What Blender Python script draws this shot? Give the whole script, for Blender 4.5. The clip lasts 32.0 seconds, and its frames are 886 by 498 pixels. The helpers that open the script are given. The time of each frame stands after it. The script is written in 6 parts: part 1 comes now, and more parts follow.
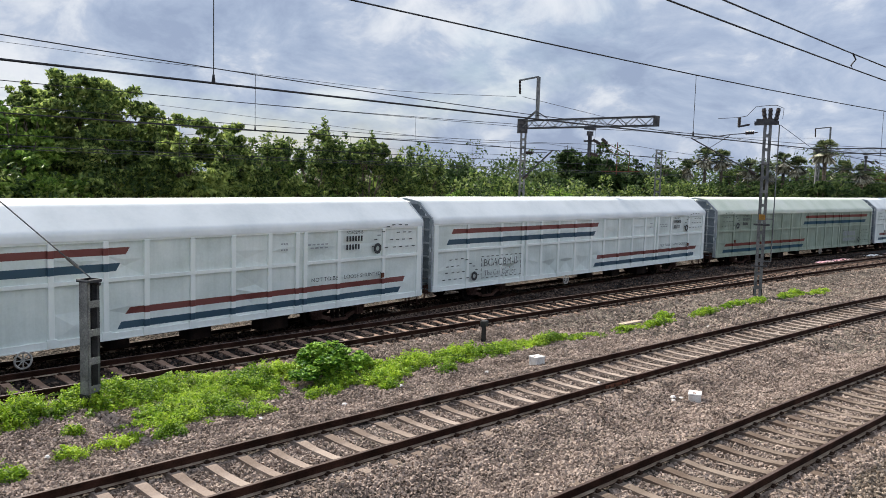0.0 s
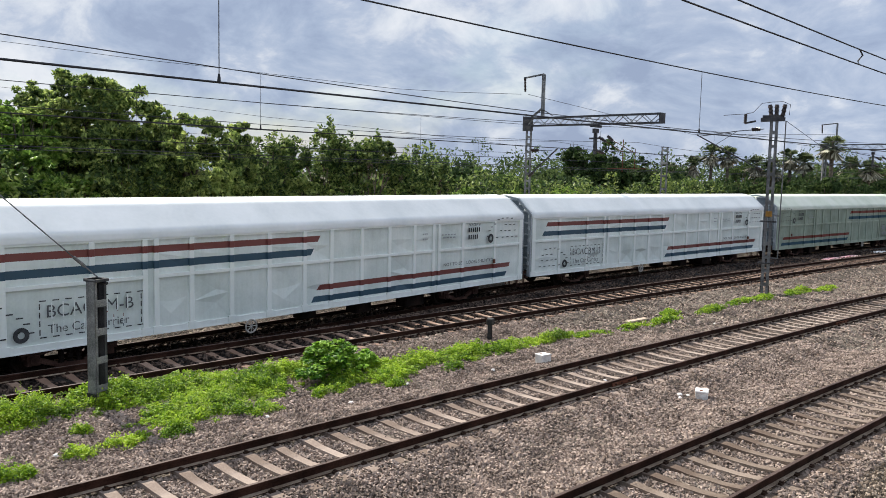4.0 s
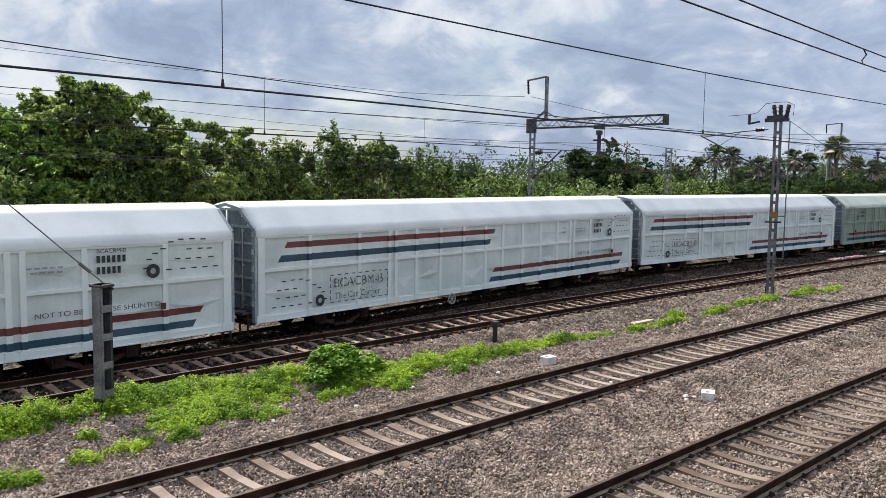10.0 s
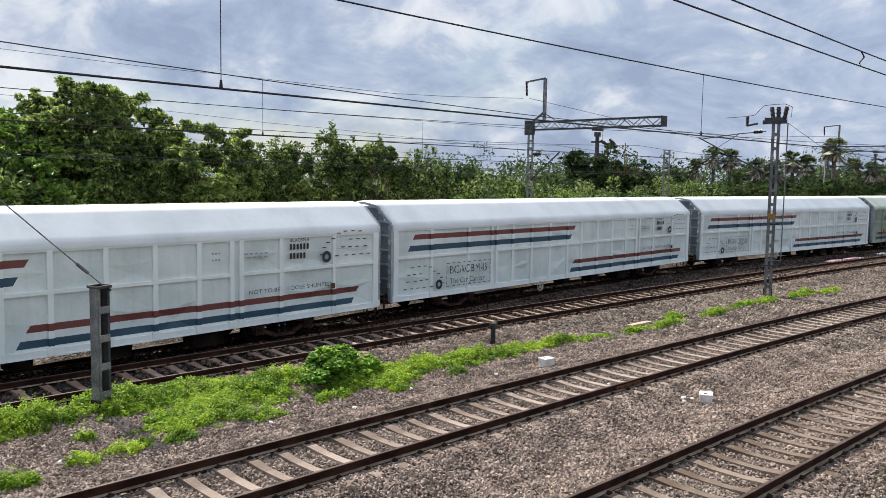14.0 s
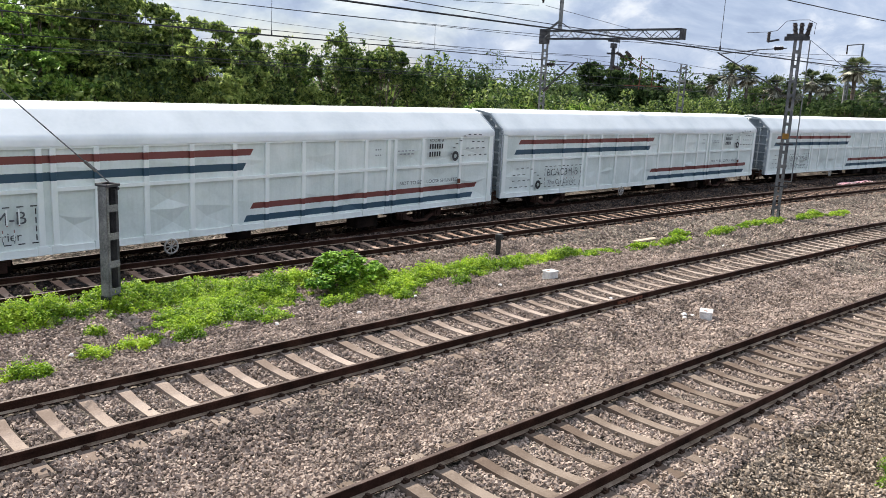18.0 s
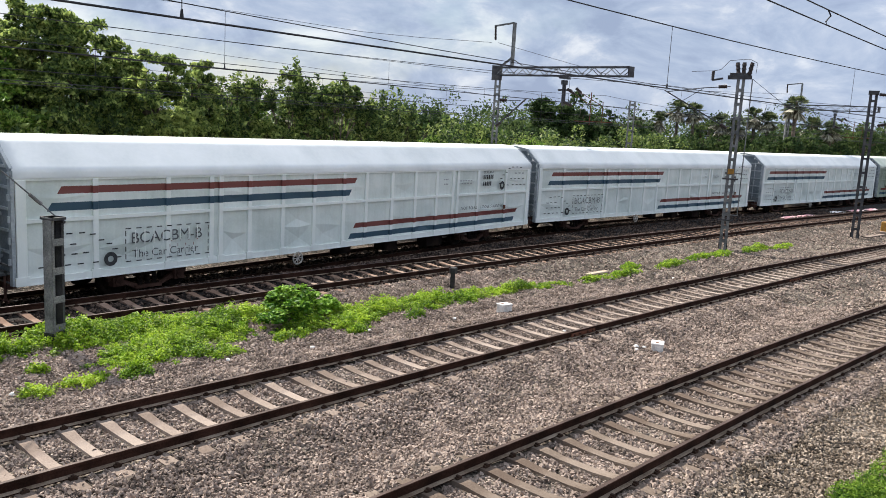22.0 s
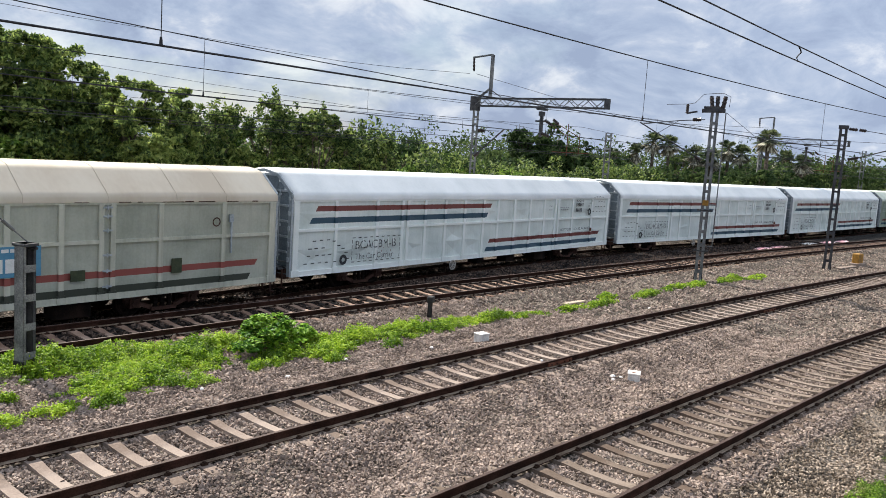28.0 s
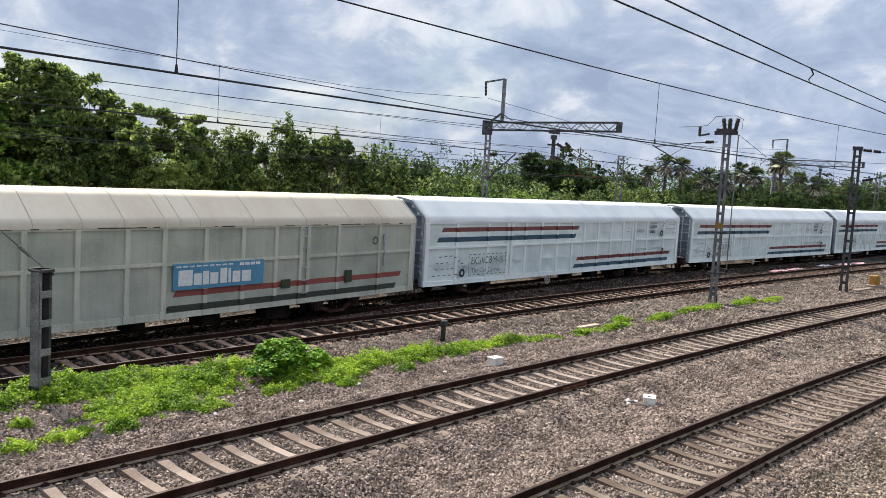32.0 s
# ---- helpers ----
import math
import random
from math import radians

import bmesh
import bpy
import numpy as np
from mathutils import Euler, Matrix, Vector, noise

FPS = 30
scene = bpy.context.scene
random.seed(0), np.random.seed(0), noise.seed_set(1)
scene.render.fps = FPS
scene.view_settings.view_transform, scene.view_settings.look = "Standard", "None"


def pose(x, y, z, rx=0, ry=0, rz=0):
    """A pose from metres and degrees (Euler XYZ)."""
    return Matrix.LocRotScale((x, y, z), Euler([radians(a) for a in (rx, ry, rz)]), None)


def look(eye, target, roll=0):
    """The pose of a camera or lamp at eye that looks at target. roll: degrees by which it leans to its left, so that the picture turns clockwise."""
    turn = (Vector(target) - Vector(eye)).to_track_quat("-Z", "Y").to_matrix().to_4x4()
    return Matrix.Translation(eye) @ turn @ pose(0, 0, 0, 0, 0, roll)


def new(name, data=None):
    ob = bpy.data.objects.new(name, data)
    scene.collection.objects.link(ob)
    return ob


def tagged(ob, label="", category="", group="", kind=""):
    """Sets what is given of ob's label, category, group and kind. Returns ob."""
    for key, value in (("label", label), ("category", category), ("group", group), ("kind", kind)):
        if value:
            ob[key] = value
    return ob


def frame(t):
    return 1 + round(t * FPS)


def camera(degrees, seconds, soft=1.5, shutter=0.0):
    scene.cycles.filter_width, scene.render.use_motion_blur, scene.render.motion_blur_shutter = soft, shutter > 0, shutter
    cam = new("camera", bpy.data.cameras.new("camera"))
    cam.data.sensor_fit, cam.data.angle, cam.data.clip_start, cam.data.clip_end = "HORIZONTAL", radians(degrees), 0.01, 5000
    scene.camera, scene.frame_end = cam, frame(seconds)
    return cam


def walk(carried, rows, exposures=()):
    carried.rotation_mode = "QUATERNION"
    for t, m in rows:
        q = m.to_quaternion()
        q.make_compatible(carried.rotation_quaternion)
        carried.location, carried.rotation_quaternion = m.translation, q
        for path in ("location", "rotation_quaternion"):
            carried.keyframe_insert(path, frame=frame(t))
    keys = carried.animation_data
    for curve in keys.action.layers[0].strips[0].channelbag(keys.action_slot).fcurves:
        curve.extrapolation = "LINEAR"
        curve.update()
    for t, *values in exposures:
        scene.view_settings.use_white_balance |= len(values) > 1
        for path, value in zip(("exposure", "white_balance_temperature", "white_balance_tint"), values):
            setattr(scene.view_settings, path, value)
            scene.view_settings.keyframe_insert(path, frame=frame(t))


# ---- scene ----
# A slow goods train of covered car carriers seen from a footbridge, beyond three running lines.
# x runs along the lines, y away from the camera, z up; z = 0 is the rail top of the running lines.
EYE = 4.73
PATH = [
    (0, -50.78, -5.22, -1.55), (0.5, -50.80, -5.50, -1.57), (1, -50.78, -5.49, -1.78), (1.5, -50.75, -5.43, -1.75),
    (2, -50.76, -5.42, -1.78), (2.5, -50.77, -5.38, -1.73), (3, -50.54, -5.40, -1.33), (3.5, -50.37, -5.39, -1.33),
    (5.5, -50.36, -5.29, -0.97), (6, -50.08, -5.30, -1.05), (6.5, -50.07, -5.26, -1.09), (7, -50.05, -5.26, -1.11),
    (7.5, -50.07, -5.24, -1.14), (8, -50.07, -5.23, -1.04), (8.5, -50.12, -5.23, -0.78), (9, -50.11, -5.21, -0.81),
    (9.5, -50.10, -5.21, -0.82), (10, -50.11, -5.15, -0.83), (10.5, -50.15, -5.12, -0.61), (11, -50.15, -5.13, -0.59),
    (11.5, -50.16, -5.14, -0.70), (12, -50.18, -5.10, -0.70), (12.5, -50.14, -5.09, -0.77), (13, -50.15, -5.09, -0.81),
    (13.5, -50.19, -5.03, -0.85), (15.5, -50.32, -7.35, -2.06), (16, -50.25, -9.32, -2.61), (16.5, -50.16, -10.12, -3.04),
    (17, -49.56, -11.38, -3.06), (17.5, -49.50, -11.53, -2.95), (18, -49.46, -11.54, -2.75), (18.5, -49.28, -11.50, -2.55),
    (19, -48.99, -11.46, -2.30), (19.5, -48.96, -11.45, -2.28), (20, -48.98, -11.45, -2.33), (20.5, -48.88, -11.02, -2.21),
    (21, -49.21, -10.21, -2.28), (21.5, -50.92, -9.47, -2.59), (22, -52.72, -8.97, -3.17), (22.5, -53.95, -8.52, -3.42),
    (23, -54.51, -8.35, -3.59), (23.5, -54.55, -8.38, -3.69), (24, -54.50, -8.33, -3.70), (24.5, -54.48, -8.18, -3.62),
    (26.5, -54.51, -7.63, -3.64), (27, -54.51, -7.20, -3.69), (27.5, -54.31, -7.02, -3.74), (28, -54.26, -6.80, -3.75),
    (28.5, -54.26, -6.26, -3.61), (29, -54.27, -5.91, -3.39), (29.5, -54.19, -5.71, -3.27), (30, -54.17, -5.56, -3.26),
    (30.5, -54.10, -5.47, -3.23), (31, -53.58, -5.50, -3.34), (31.5, -53.41, -5.53, -3.36), (32, -53.37, -5.15, -3.36),
]
cam = camera(58.0, 32.0, soft=0.8)
walk(cam, [(t, pose(0, 0, EYE, 90 + p, r, y)) for t, y, p, r in PATH],
     exposures=[(0, 0.74), (13.5, 0.74), (15.5, 0.88), (17, 1.0), (20.3, 0.98), (21.2, 0.87), (24.5, 0.85), (28, 0.83), (32, 0.81)])

# ---------------------------------------------------------------- sky and sun
SUN_DIR = Vector((0.10, 0.71, 0.66)).normalized()
sun = new("sun", bpy.data.lights.new("sun", "SUN"))
sun.data.energy, sun.data.angle, sun.data.color = 5.2, radians(0.6), (1.0, 0.94, 0.845)
sun.matrix_world = look((0, 0, 60), Vector((0, 0, 60)) - SUN_DIR)
world = bpy.data.worlds.new("sky")
scene.world = world
world.use_nodes = True


PUFF = (0.880, 0.463, 0.107)  # direction of a lone bright cloud


def make_sky():
    nt = world.node_tree
    N, K = nt.nodes, nt.links
    N.clear()
    out, bg = N.new("ShaderNodeOutputWorld"), N.new("ShaderNodeBackground")
    sky = N.new("ShaderNodeTexSky")
    sky.sky_type, sky.sun_disc = "NISHITA", False
    sky.sun_elevation = math.asin(SUN_DIR.z)
    sky.sun_rotation = math.atan2(SUN_DIR.x, SUN_DIR.y)
    sky.air_density, sky.dust_density = 1.3, 0.6
    gain = N.new("ShaderNodeVectorMath")
    gain.operation = "SCALE"
    gain.inputs["Scale"].default_value = 0.07
    K.new(sky.outputs[0], gain.inputs[0])
    co = N.new("ShaderNodeTexCoord")
    sep = N.new("ShaderNodeSeparateXYZ")
    K.new(co.outputs["Generated"], sep.inputs[0])
    # cloud layer: the direction is laid onto a flat deck, flatter towards the horizon
    up = N.new("ShaderNodeMath")
    up.operation = "MULTIPLY_ADD"
    up.inputs[1].default_value, up.inputs[2].default_value = 0.8, 0.55
    K.new(sep.outputs[2], up.inputs[0])
    dv = N.new("ShaderNodeVectorMath")
    dv.operation = "DIVIDE"
    cmb = N.new("ShaderNodeCombineXYZ")
    for k in range(3):
        K.new(up.outputs[0], cmb.inputs[k])
    K.new(co.outputs["Generated"], dv.inputs[0])
    K.new(cmb.outputs[0], dv.inputs[1])

    def noise_tex(scale, detail, rough, shift, tall=1.9, swirl=0.0):
        mp = N.new("ShaderNodeMapping")
        mp.inputs["Location"].default_value = shift
        mp.inputs["Scale"].default_value = (1.0, 1.0, tall)
        n = N.new("ShaderNodeTexNoise")
        n.inputs["Distortion"].default_value = swirl
        n.inputs["Scale"].default_value, n.inputs["Detail"].default_value, n.inputs["Roughness"].default_value = scale, detail, rough
        K.new(dv.outputs[0], mp.inputs[0])
        K.new(mp.outputs[0], n.inputs["Vector"])
        return n

    def ramp(src, stops):
        r = N.new("ShaderNodeValToRGB")
        r.color_ramp.elements[0].position, r.color_ramp.elements[0].color = stops[0][0], (*stops[0][1], 1)
        r.color_ramp.elements[1].position, r.color_ramp.elements[1].color = stops[-1][0], (*stops[-1][1], 1)
        for p, c in stops[1:-1]:
            e = r.color_ramp.elements.new(p)
            e.color = (*c, 1)
        K.new(src, r.inputs[0])
        return r
    big = noise_tex(2.2, 6.0, 0.55, (1.3, 0.4, 0.0))
    fine = noise_tex(5.4, 9.0, 0.60, (5.4, 2.2, 1.0), 1.45, 0.35)
    # thicker, greyer cloud low down; brighter heaps above and away from the lines
    rise, side, lift = N.new("ShaderNodeMapRange"), N.new("ShaderNodeMapRange"), N.new("ShaderNodeMath")
    for node, src, span in ((rise, 2, (0.06, 0.21, -0.045, 0.035)), (side, 1, (0.30, 0.95, -0.02, 0.005))):
        for k, v in enumerate(span):
            node.inputs[k + 1].default_value = v
        K.new(sep.outputs[src], node.inputs[0])
    lift.operation = "ADD"
    K.new(rise.outputs[0], lift.inputs[0])
    K.new(side.outputs[0], lift.inputs[1])
    heap = N.new("ShaderNodeMath")
    heap.operation = "ADD"
    K.new(fine.outputs[0], heap.inputs[0])
    # one bright heap that stands by itself beside the boom
    near, squash, puff, sums = N.new("ShaderNodeVectorMath"), N.new("ShaderNodeVectorMath"), N.new("ShaderNodeMapRange"), N.new("ShaderNodeMath")
    near.operation, squash.operation, sums.operation = "SUBTRACT", "MULTIPLY", "ADD"
    K.new(co.outputs["Generated"], near.inputs[0])
    near.inputs[1].default_value = PUFF
    K.new(near.outputs[0], squash.inputs[0])
    squash.inputs[1].default_value = (1.0, 1.0, 2.0)
    size = N.new("ShaderNodeVectorMath")
    size.operation = "LENGTH"
    K.new(squash.outputs[0], size.inputs[0])
    for k, v in enumerate((0.010, 0.04, 0.16, 0.0)):
        puff.inputs[k + 1].default_value = v
    K.new(size.outputs["Value"], puff.inputs[0])
    K.new(lift.outputs[0], sums.inputs[0])
    K.new(puff.outputs[0], sums.inputs[1])
    K.new(sums.outputs[0], heap.inputs[1])
    shade = ramp(heap.outputs[0], [(0.36, (0.195, 0.24, 0.34)), (0.45, (0.24, 0.29, 0.39)), (0.52, (0.29, 0.335, 0.425)), (0.565, (0.36, 0.395, 0.465)), (0.61, (0.415, 0.445, 0.50)), (0.68, (0.48, 0.50, 0.54))])
    cover = ramp(big.outputs[0], [(0.30, (0.55, 0.55, 0.55)), (0.46, (0.97, 0.97, 0.97))])
    # the cloud deck opens to clear sky overhead
    thin = N.new("ShaderNodeMapRange")
    for k, v in enumerate((0.38, 0.8, 1.0, 0.7)):
        thin.inputs[k + 1].default_value = v
    K.new(sep.outputs[2], thin.inputs[0])
    deck = N.new("ShaderNodeMath")
    deck.operation = "MULTIPLY"
    K.new(cover.outputs[0], deck.inputs[0])
    K.new(thin.outputs[0], deck.inputs[1])
    # sky away from the sun, mostly unseen, brightened to light the wagon sides
    side_fill = N.new("ShaderNodeMapRange")
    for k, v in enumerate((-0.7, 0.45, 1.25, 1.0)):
        side_fill.inputs[k + 1].default_value = v
    K.new(sep.outputs[1], side_fill.inputs[0])
    # unseen sky overhead, brightened to light the roof slopes
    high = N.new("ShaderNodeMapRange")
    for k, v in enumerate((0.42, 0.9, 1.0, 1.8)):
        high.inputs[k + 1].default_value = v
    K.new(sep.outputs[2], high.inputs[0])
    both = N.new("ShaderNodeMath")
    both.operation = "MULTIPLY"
    K.new(side_fill.outputs[0], both.inputs[0])
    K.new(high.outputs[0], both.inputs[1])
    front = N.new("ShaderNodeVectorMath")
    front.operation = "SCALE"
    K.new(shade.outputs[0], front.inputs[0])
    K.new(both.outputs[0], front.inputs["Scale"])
    mix = N.new("ShaderNodeMixRGB")
    # the brightened part is tinted warmer, so the wagon sides turn less blue
    warm, tint, hue = N.new("ShaderNodeMapRange"), N.new("ShaderNodeMixRGB"), N.new("ShaderNodeVectorMath")
    for k, v in enumerate((1.05, 1.7, 0.0, 1.0)):
        warm.inputs[k + 1].default_value = v
    K.new(both.outputs[0], warm.inputs[0])
    K.new(warm.outputs[0], tint.inputs[0])
    tint.inputs[1].default_value, tint.inputs[2].default_value = (1, 1, 1, 1), (1.06, 1.02, 0.93, 1)
    hue.operation = "MULTIPLY"
    K.new(front.outputs[0], hue.inputs[0])
    K.new(tint.outputs[0], hue.inputs[1])
    K.new(deck.outputs[0], mix.inputs[0])
    K.new(gain.outputs[0], mix.inputs[1])
    K.new(hue.outputs[0], mix.inputs[2])
    K.new(mix.outputs[0], bg.inputs[0])
    bg.inputs[1].default_value = 1.0
    K.new(bg.outputs[0], out.inputs[0])


make_sky()


# ---------------------------------------------------------------- materials
def material(name, stops, rough=0.8, metal=0.0, scale=3.0, detail=6.0, bump=0.0, bump_scale=40.0, island=0.0, objrand=0.0,
             stretch=(1, 1, 1), fine=0.25, fine_scale=30.0, translucent=0.0, coords="Object", spec=None):
    """stops: colours from dark to light of a two-scale noise. island / objrand: brightness spread from piece to piece."""
    m = bpy.data.materials.new(name)
    m.use_nodes = True
    nt = m.node_tree
    N, K = nt.nodes, nt.links
    bs = N["Principled BSDF"]
    bs.inputs["Roughness"].default_value, bs.inputs["Metallic"].default_value = rough, metal
    bs.inputs["Specular IOR Level"].default_value = spec if spec is not None else (0.12 if rough >= 0.8 or translucent else 0.35)
    co, mp = N.new("ShaderNodeTexCoord"), N.new("ShaderNodeMapping")
    mp.inputs["Scale"].default_value = stretch
    K.new(co.outputs[coords], mp.inputs[0])

    def tex(sc, det):
        n = N.new("ShaderNodeTexNoise")
        n.inputs["Scale"].default_value, n.inputs["Detail"].default_value = sc, det
        K.new(mp.outputs[0], n.inputs["Vector"])
        return n
    a, b = tex(scale, detail), tex(fine_scale, 4.0)
    mixv = N.new("ShaderNodeMath")
    mixv.operation = "MULTIPLY_ADD"
    sub = N.new("ShaderNodeMath")
    sub.operation = "SUBTRACT"
    sub.inputs[1].default_value = 0.5
    K.new(b.outputs[0], sub.inputs[0])
    K.new(sub.outputs[0], mixv.inputs[0])
    mixv.inputs[1].default_value = fine * 2
    K.new(a.outputs[0], mixv.inputs[2])
    last = mixv.outputs[0]
    for spread, kind in ((island, "ShaderNodeNewGeometry"), (objrand, "ShaderNodeObjectInfo")):
        if spread:
            g, ma, sb = N.new(kind), N.new("ShaderNodeMath"), N.new("ShaderNodeMath")
            sb.operation, ma.operation = "SUBTRACT", "MULTIPLY_ADD"
            sb.inputs[1].default_value = 0.5
            K.new(g.outputs["Random Per Island" if kind == "ShaderNodeNewGeometry" else "Random"], sb.inputs[0])
            K.new(sb.outputs[0], ma.inputs[0])
            ma.inputs[1].default_value = spread
            K.new(last, ma.inputs[2])
            last = ma.outputs[0]
    r = N.new("ShaderNodeValToRGB")
    e = r.color_ramp.elements
    e[0].position, e[0].color = 0.3, (*stops[0], 1)
    e[1].position, e[1].color = 0.7, (*stops[-1], 1)
    for k, c in enumerate(stops[1:-1]):
        x = e.new(0.3 + 0.4 * (k + 1) / (len(stops) - 1))
        x.color = (*c, 1)
    K.new(last, r.inputs[0])
    K.new(r.outputs[0], bs.inputs["Base Color"])
    if bump:
        n, bp = tex(bump_scale, 5.0), N.new("ShaderNodeBump")
        bp.inputs["Strength"].default_value, bp.inputs["Distance"].default_value = 1.0, bump
        K.new(n.outputs[0], bp.inputs["Height"])
        K.new(bp.outputs[0], bs.inputs["Normal"])
    if translucent:
        tr, mx = N.new("ShaderNodeBsdfTranslucent"), N.new("ShaderNodeMixShader")
        mx.inputs[0].default_value = translucent
        K.new(r.outputs[0], tr.inputs[0])
        K.new(bs.outputs[0], mx.inputs[1])
        K.new(tr.outputs[0], mx.inputs[2])
        K.new(mx.outputs[0], N["Material Output"].inputs[0])
    return m


M_BALLAST = material("ballast", [(0.035, 0.029, 0.024), (0.10, 0.082, 0.067), (0.2, 0.167, 0.137)], 0.95, scale=0.9, fine=0.55, fine_scale=22, bump=0.04, bump_scale=18)


def add_cells(m, scale, mixin, depth):
    """Crushed-stone cells: a colour a stone, with rounded relief."""
    nt = m.node_tree
    N, K = nt.nodes, nt.links
    bs = N["Principled BSDF"]
    col = bs.inputs["Base Color"].links[0].from_socket
    co, vo = N.new("ShaderNodeTexCoord"), N.new("ShaderNodeTexVoronoi")
    vo.inputs["Scale"].default_value = scale
    K.new(co.outputs["Object"], vo.inputs["Vector"])
    bw, mr, mul = N.new("ShaderNodeRGBToBW"), N.new("ShaderNodeMapRange"), N.new("ShaderNodeVectorMath")
    K.new(vo.outputs["Color"], bw.inputs[0])
    mr.inputs[1].default_value, mr.inputs[2].default_value, mr.inputs[3].default_value, mr.inputs[4].default_value = 0.2, 0.8, 1 - mixin, 1 + mixin
    K.new(bw.outputs[0], mr.inputs[0])
    mul.operation = "SCALE"
    K.new(col, mul.inputs[0])
    K.new(mr.outputs[0], mul.inputs["Scale"])
    K.new(mul.outputs[0], bs.inputs["Base Color"])
    bp = N.new("ShaderNodeBump")
    bp.invert = True
    bp.inputs["Strength"].default_value, bp.inputs["Distance"].default_value = 1.0, depth
    K.new(vo.outputs["Distance"], bp.inputs["Height"])
    K.new(bp.outputs[0], bs.inputs["Normal"])


add_cells(M_BALLAST, 15.0, 0.55, 0.05)
# near-black colour that puts the train's shade into the bed
M_SHADEBED = material("train_shade_bed", [(0.006, 0.005, 0.0045), (0.012, 0.010, 0.009), (0.026, 0.022, 0.02)], 0.9, scale=0.8, fine=0.4, fine_scale=20)
add_cells(M_SHADEBED, 15.0, 0.5, 0.04)
M_STONE = material("ballast_stone", [(0.135, 0.106, 0.089), (0.268, 0.21, 0.177), (0.4, 0.321, 0.27)], 0.95, scale=2.0, fine=0.1, island=0.34)
M_GRAVEL = material("brown_gravel_stone", [(0.0927, 0.0721, 0.0536), (0.232, 0.183, 0.141), (0.402, 0.33, 0.263)], 0.95, scale=2.0, fine=0.1, island=0.4)
# reddish stone, its colour darkened to carry the train's shade
M_STONESHADE = material("reddish_shaded_ballast_stone", [(0.012, 0.009, 0.008), (0.045, 0.032, 0.026), (0.13, 0.093, 0.074)], 0.95, scale=0.7, fine=0.1, island=0.5)
M_SLEEPER = material("sleeper_concrete", [(0.16, 0.121, 0.098), (0.235, 0.184, 0.153), (0.315, 0.255, 0.216)], 0.95, scale=1.2, fine=0.2, fine_scale=25, objrand=0.3, bump=0.006, bump_scale=60)
M_SLEEPERRED = material("rust_stained_sleeper", [(0.167, 0.106, 0.0774), (0.238, 0.161, 0.121), (0.317, 0.229, 0.18)], 0.95, scale=1.2, fine=0.2, fine_scale=25, objrand=0.25, bump=0.006, bump_scale=60)
M_SLEEPERDK = material("weathered_sleeper_concrete", [(0.11, 0.08, 0.062), (0.16, 0.124, 0.099), (0.22, 0.175, 0.143)], 0.95, scale=1.2, fine=0.2, fine_scale=25, objrand=0.3, bump=0.006, bump_scale=60)
M_RAIL = material("rusty_rail", [(0.012, 0.006, 0.004), (0.026, 0.012, 0.008), (0.05, 0.024, 0.017)], 0.95, 0.0, scale=2, fine_scale=40)
M_RAILTOP = material("rail_tread", [(0.035, 0.02, 0.015), (0.06, 0.036, 0.028), (0.1, 0.068, 0.056)], 0.7, 0.2, scale=2, fine_scale=40)
# upper faces of the rail foot, much paler than the web
M_RAILFOOT = material("pale_rail_foot", [(0.11, 0.078, 0.055), (0.2, 0.15, 0.112), (0.3, 0.24, 0.185)], 0.95, scale=3, fine_scale=40)
M_CLIP = material("rail_clip_iron", [(0.03, 0.018, 0.012), (0.06, 0.035, 0.025)], 0.8, 0.3, scale=6)
M_STEEL = material("galvanised_steel", [(0.0747, 0.0794, 0.0828), (0.144, 0.149, 0.152), (0.241, 0.244, 0.241)], 0.6, 0.35, scale=2.5, fine_scale=35, fine=0.3)
M_POST = material("weathered_post_paint", [(0.09, 0.0924, 0.0936), (0.168, 0.17, 0.168), (0.276, 0.276, 0.266)], 0.7, 0.1, scale=2.0, fine_scale=30, fine=0.35)
M_STEELDK = material("dark_painted_steel", [(0.03, 0.03, 0.034), (0.06, 0.06, 0.065), (0.1, 0.1, 0.1)], 0.6, 0.4, scale=3)
M_TAR = material("tarred_foot", [(0.01, 0.01, 0.01), (0.03, 0.03, 0.03)], 0.7, scale=5)
M_WIRE = material("copper_wire", [(0.02, 0.022, 0.026), (0.045, 0.045, 0.05)], 0.6, 0.4, scale=1)
M_PORC = material("brown_porcelain", [(0.016, 0.010, 0.009), (0.03, 0.017, 0.013)], 0.3, scale=5)
M_BARK = material("bark", [(0.05, 0.04, 0.03), (0.11, 0.09, 0.07), (0.17, 0.14, 0.11)], 0.95, scale=6, bump=0.02, bump_scale=20)
M_LEAF = material("leaf", [(0.042, 0.074, 0.024), (0.155, 0.228, 0.058), (0.37, 0.44, 0.13)], 0.5, scale=0.45, fine=0.12, fine_scale=3, island=0.52, translucent=0.5, spec=0.2)
M_LEAFDK = material("leaf_dark", [(0.0264, 0.0528, 0.0172), (0.0871, 0.147, 0.037), (0.251, 0.317, 0.0871)], 0.5, scale=0.5, fine=0.12, fine_scale=3, island=0.65, translucent=0.34, spec=0.22)
M_LEAFLT = material("leaf_light", [(0.0552, 0.117, 0.0193), (0.145, 0.262, 0.0414), (0.331, 0.455, 0.0966)], 0.45, scale=0.45, fine=0.12, fine_scale=3, island=0.5, translucent=0.42, spec=0.22)
M_LEAFFAR = material("leaf_far", [(0.026, 0.05, 0.02), (0.064, 0.102, 0.034), (0.13, 0.175, 0.055)], 0.7, scale=0.25, fine=0.1, fine_scale=2, island=0.34, translucent=0.35, spec=0.1)
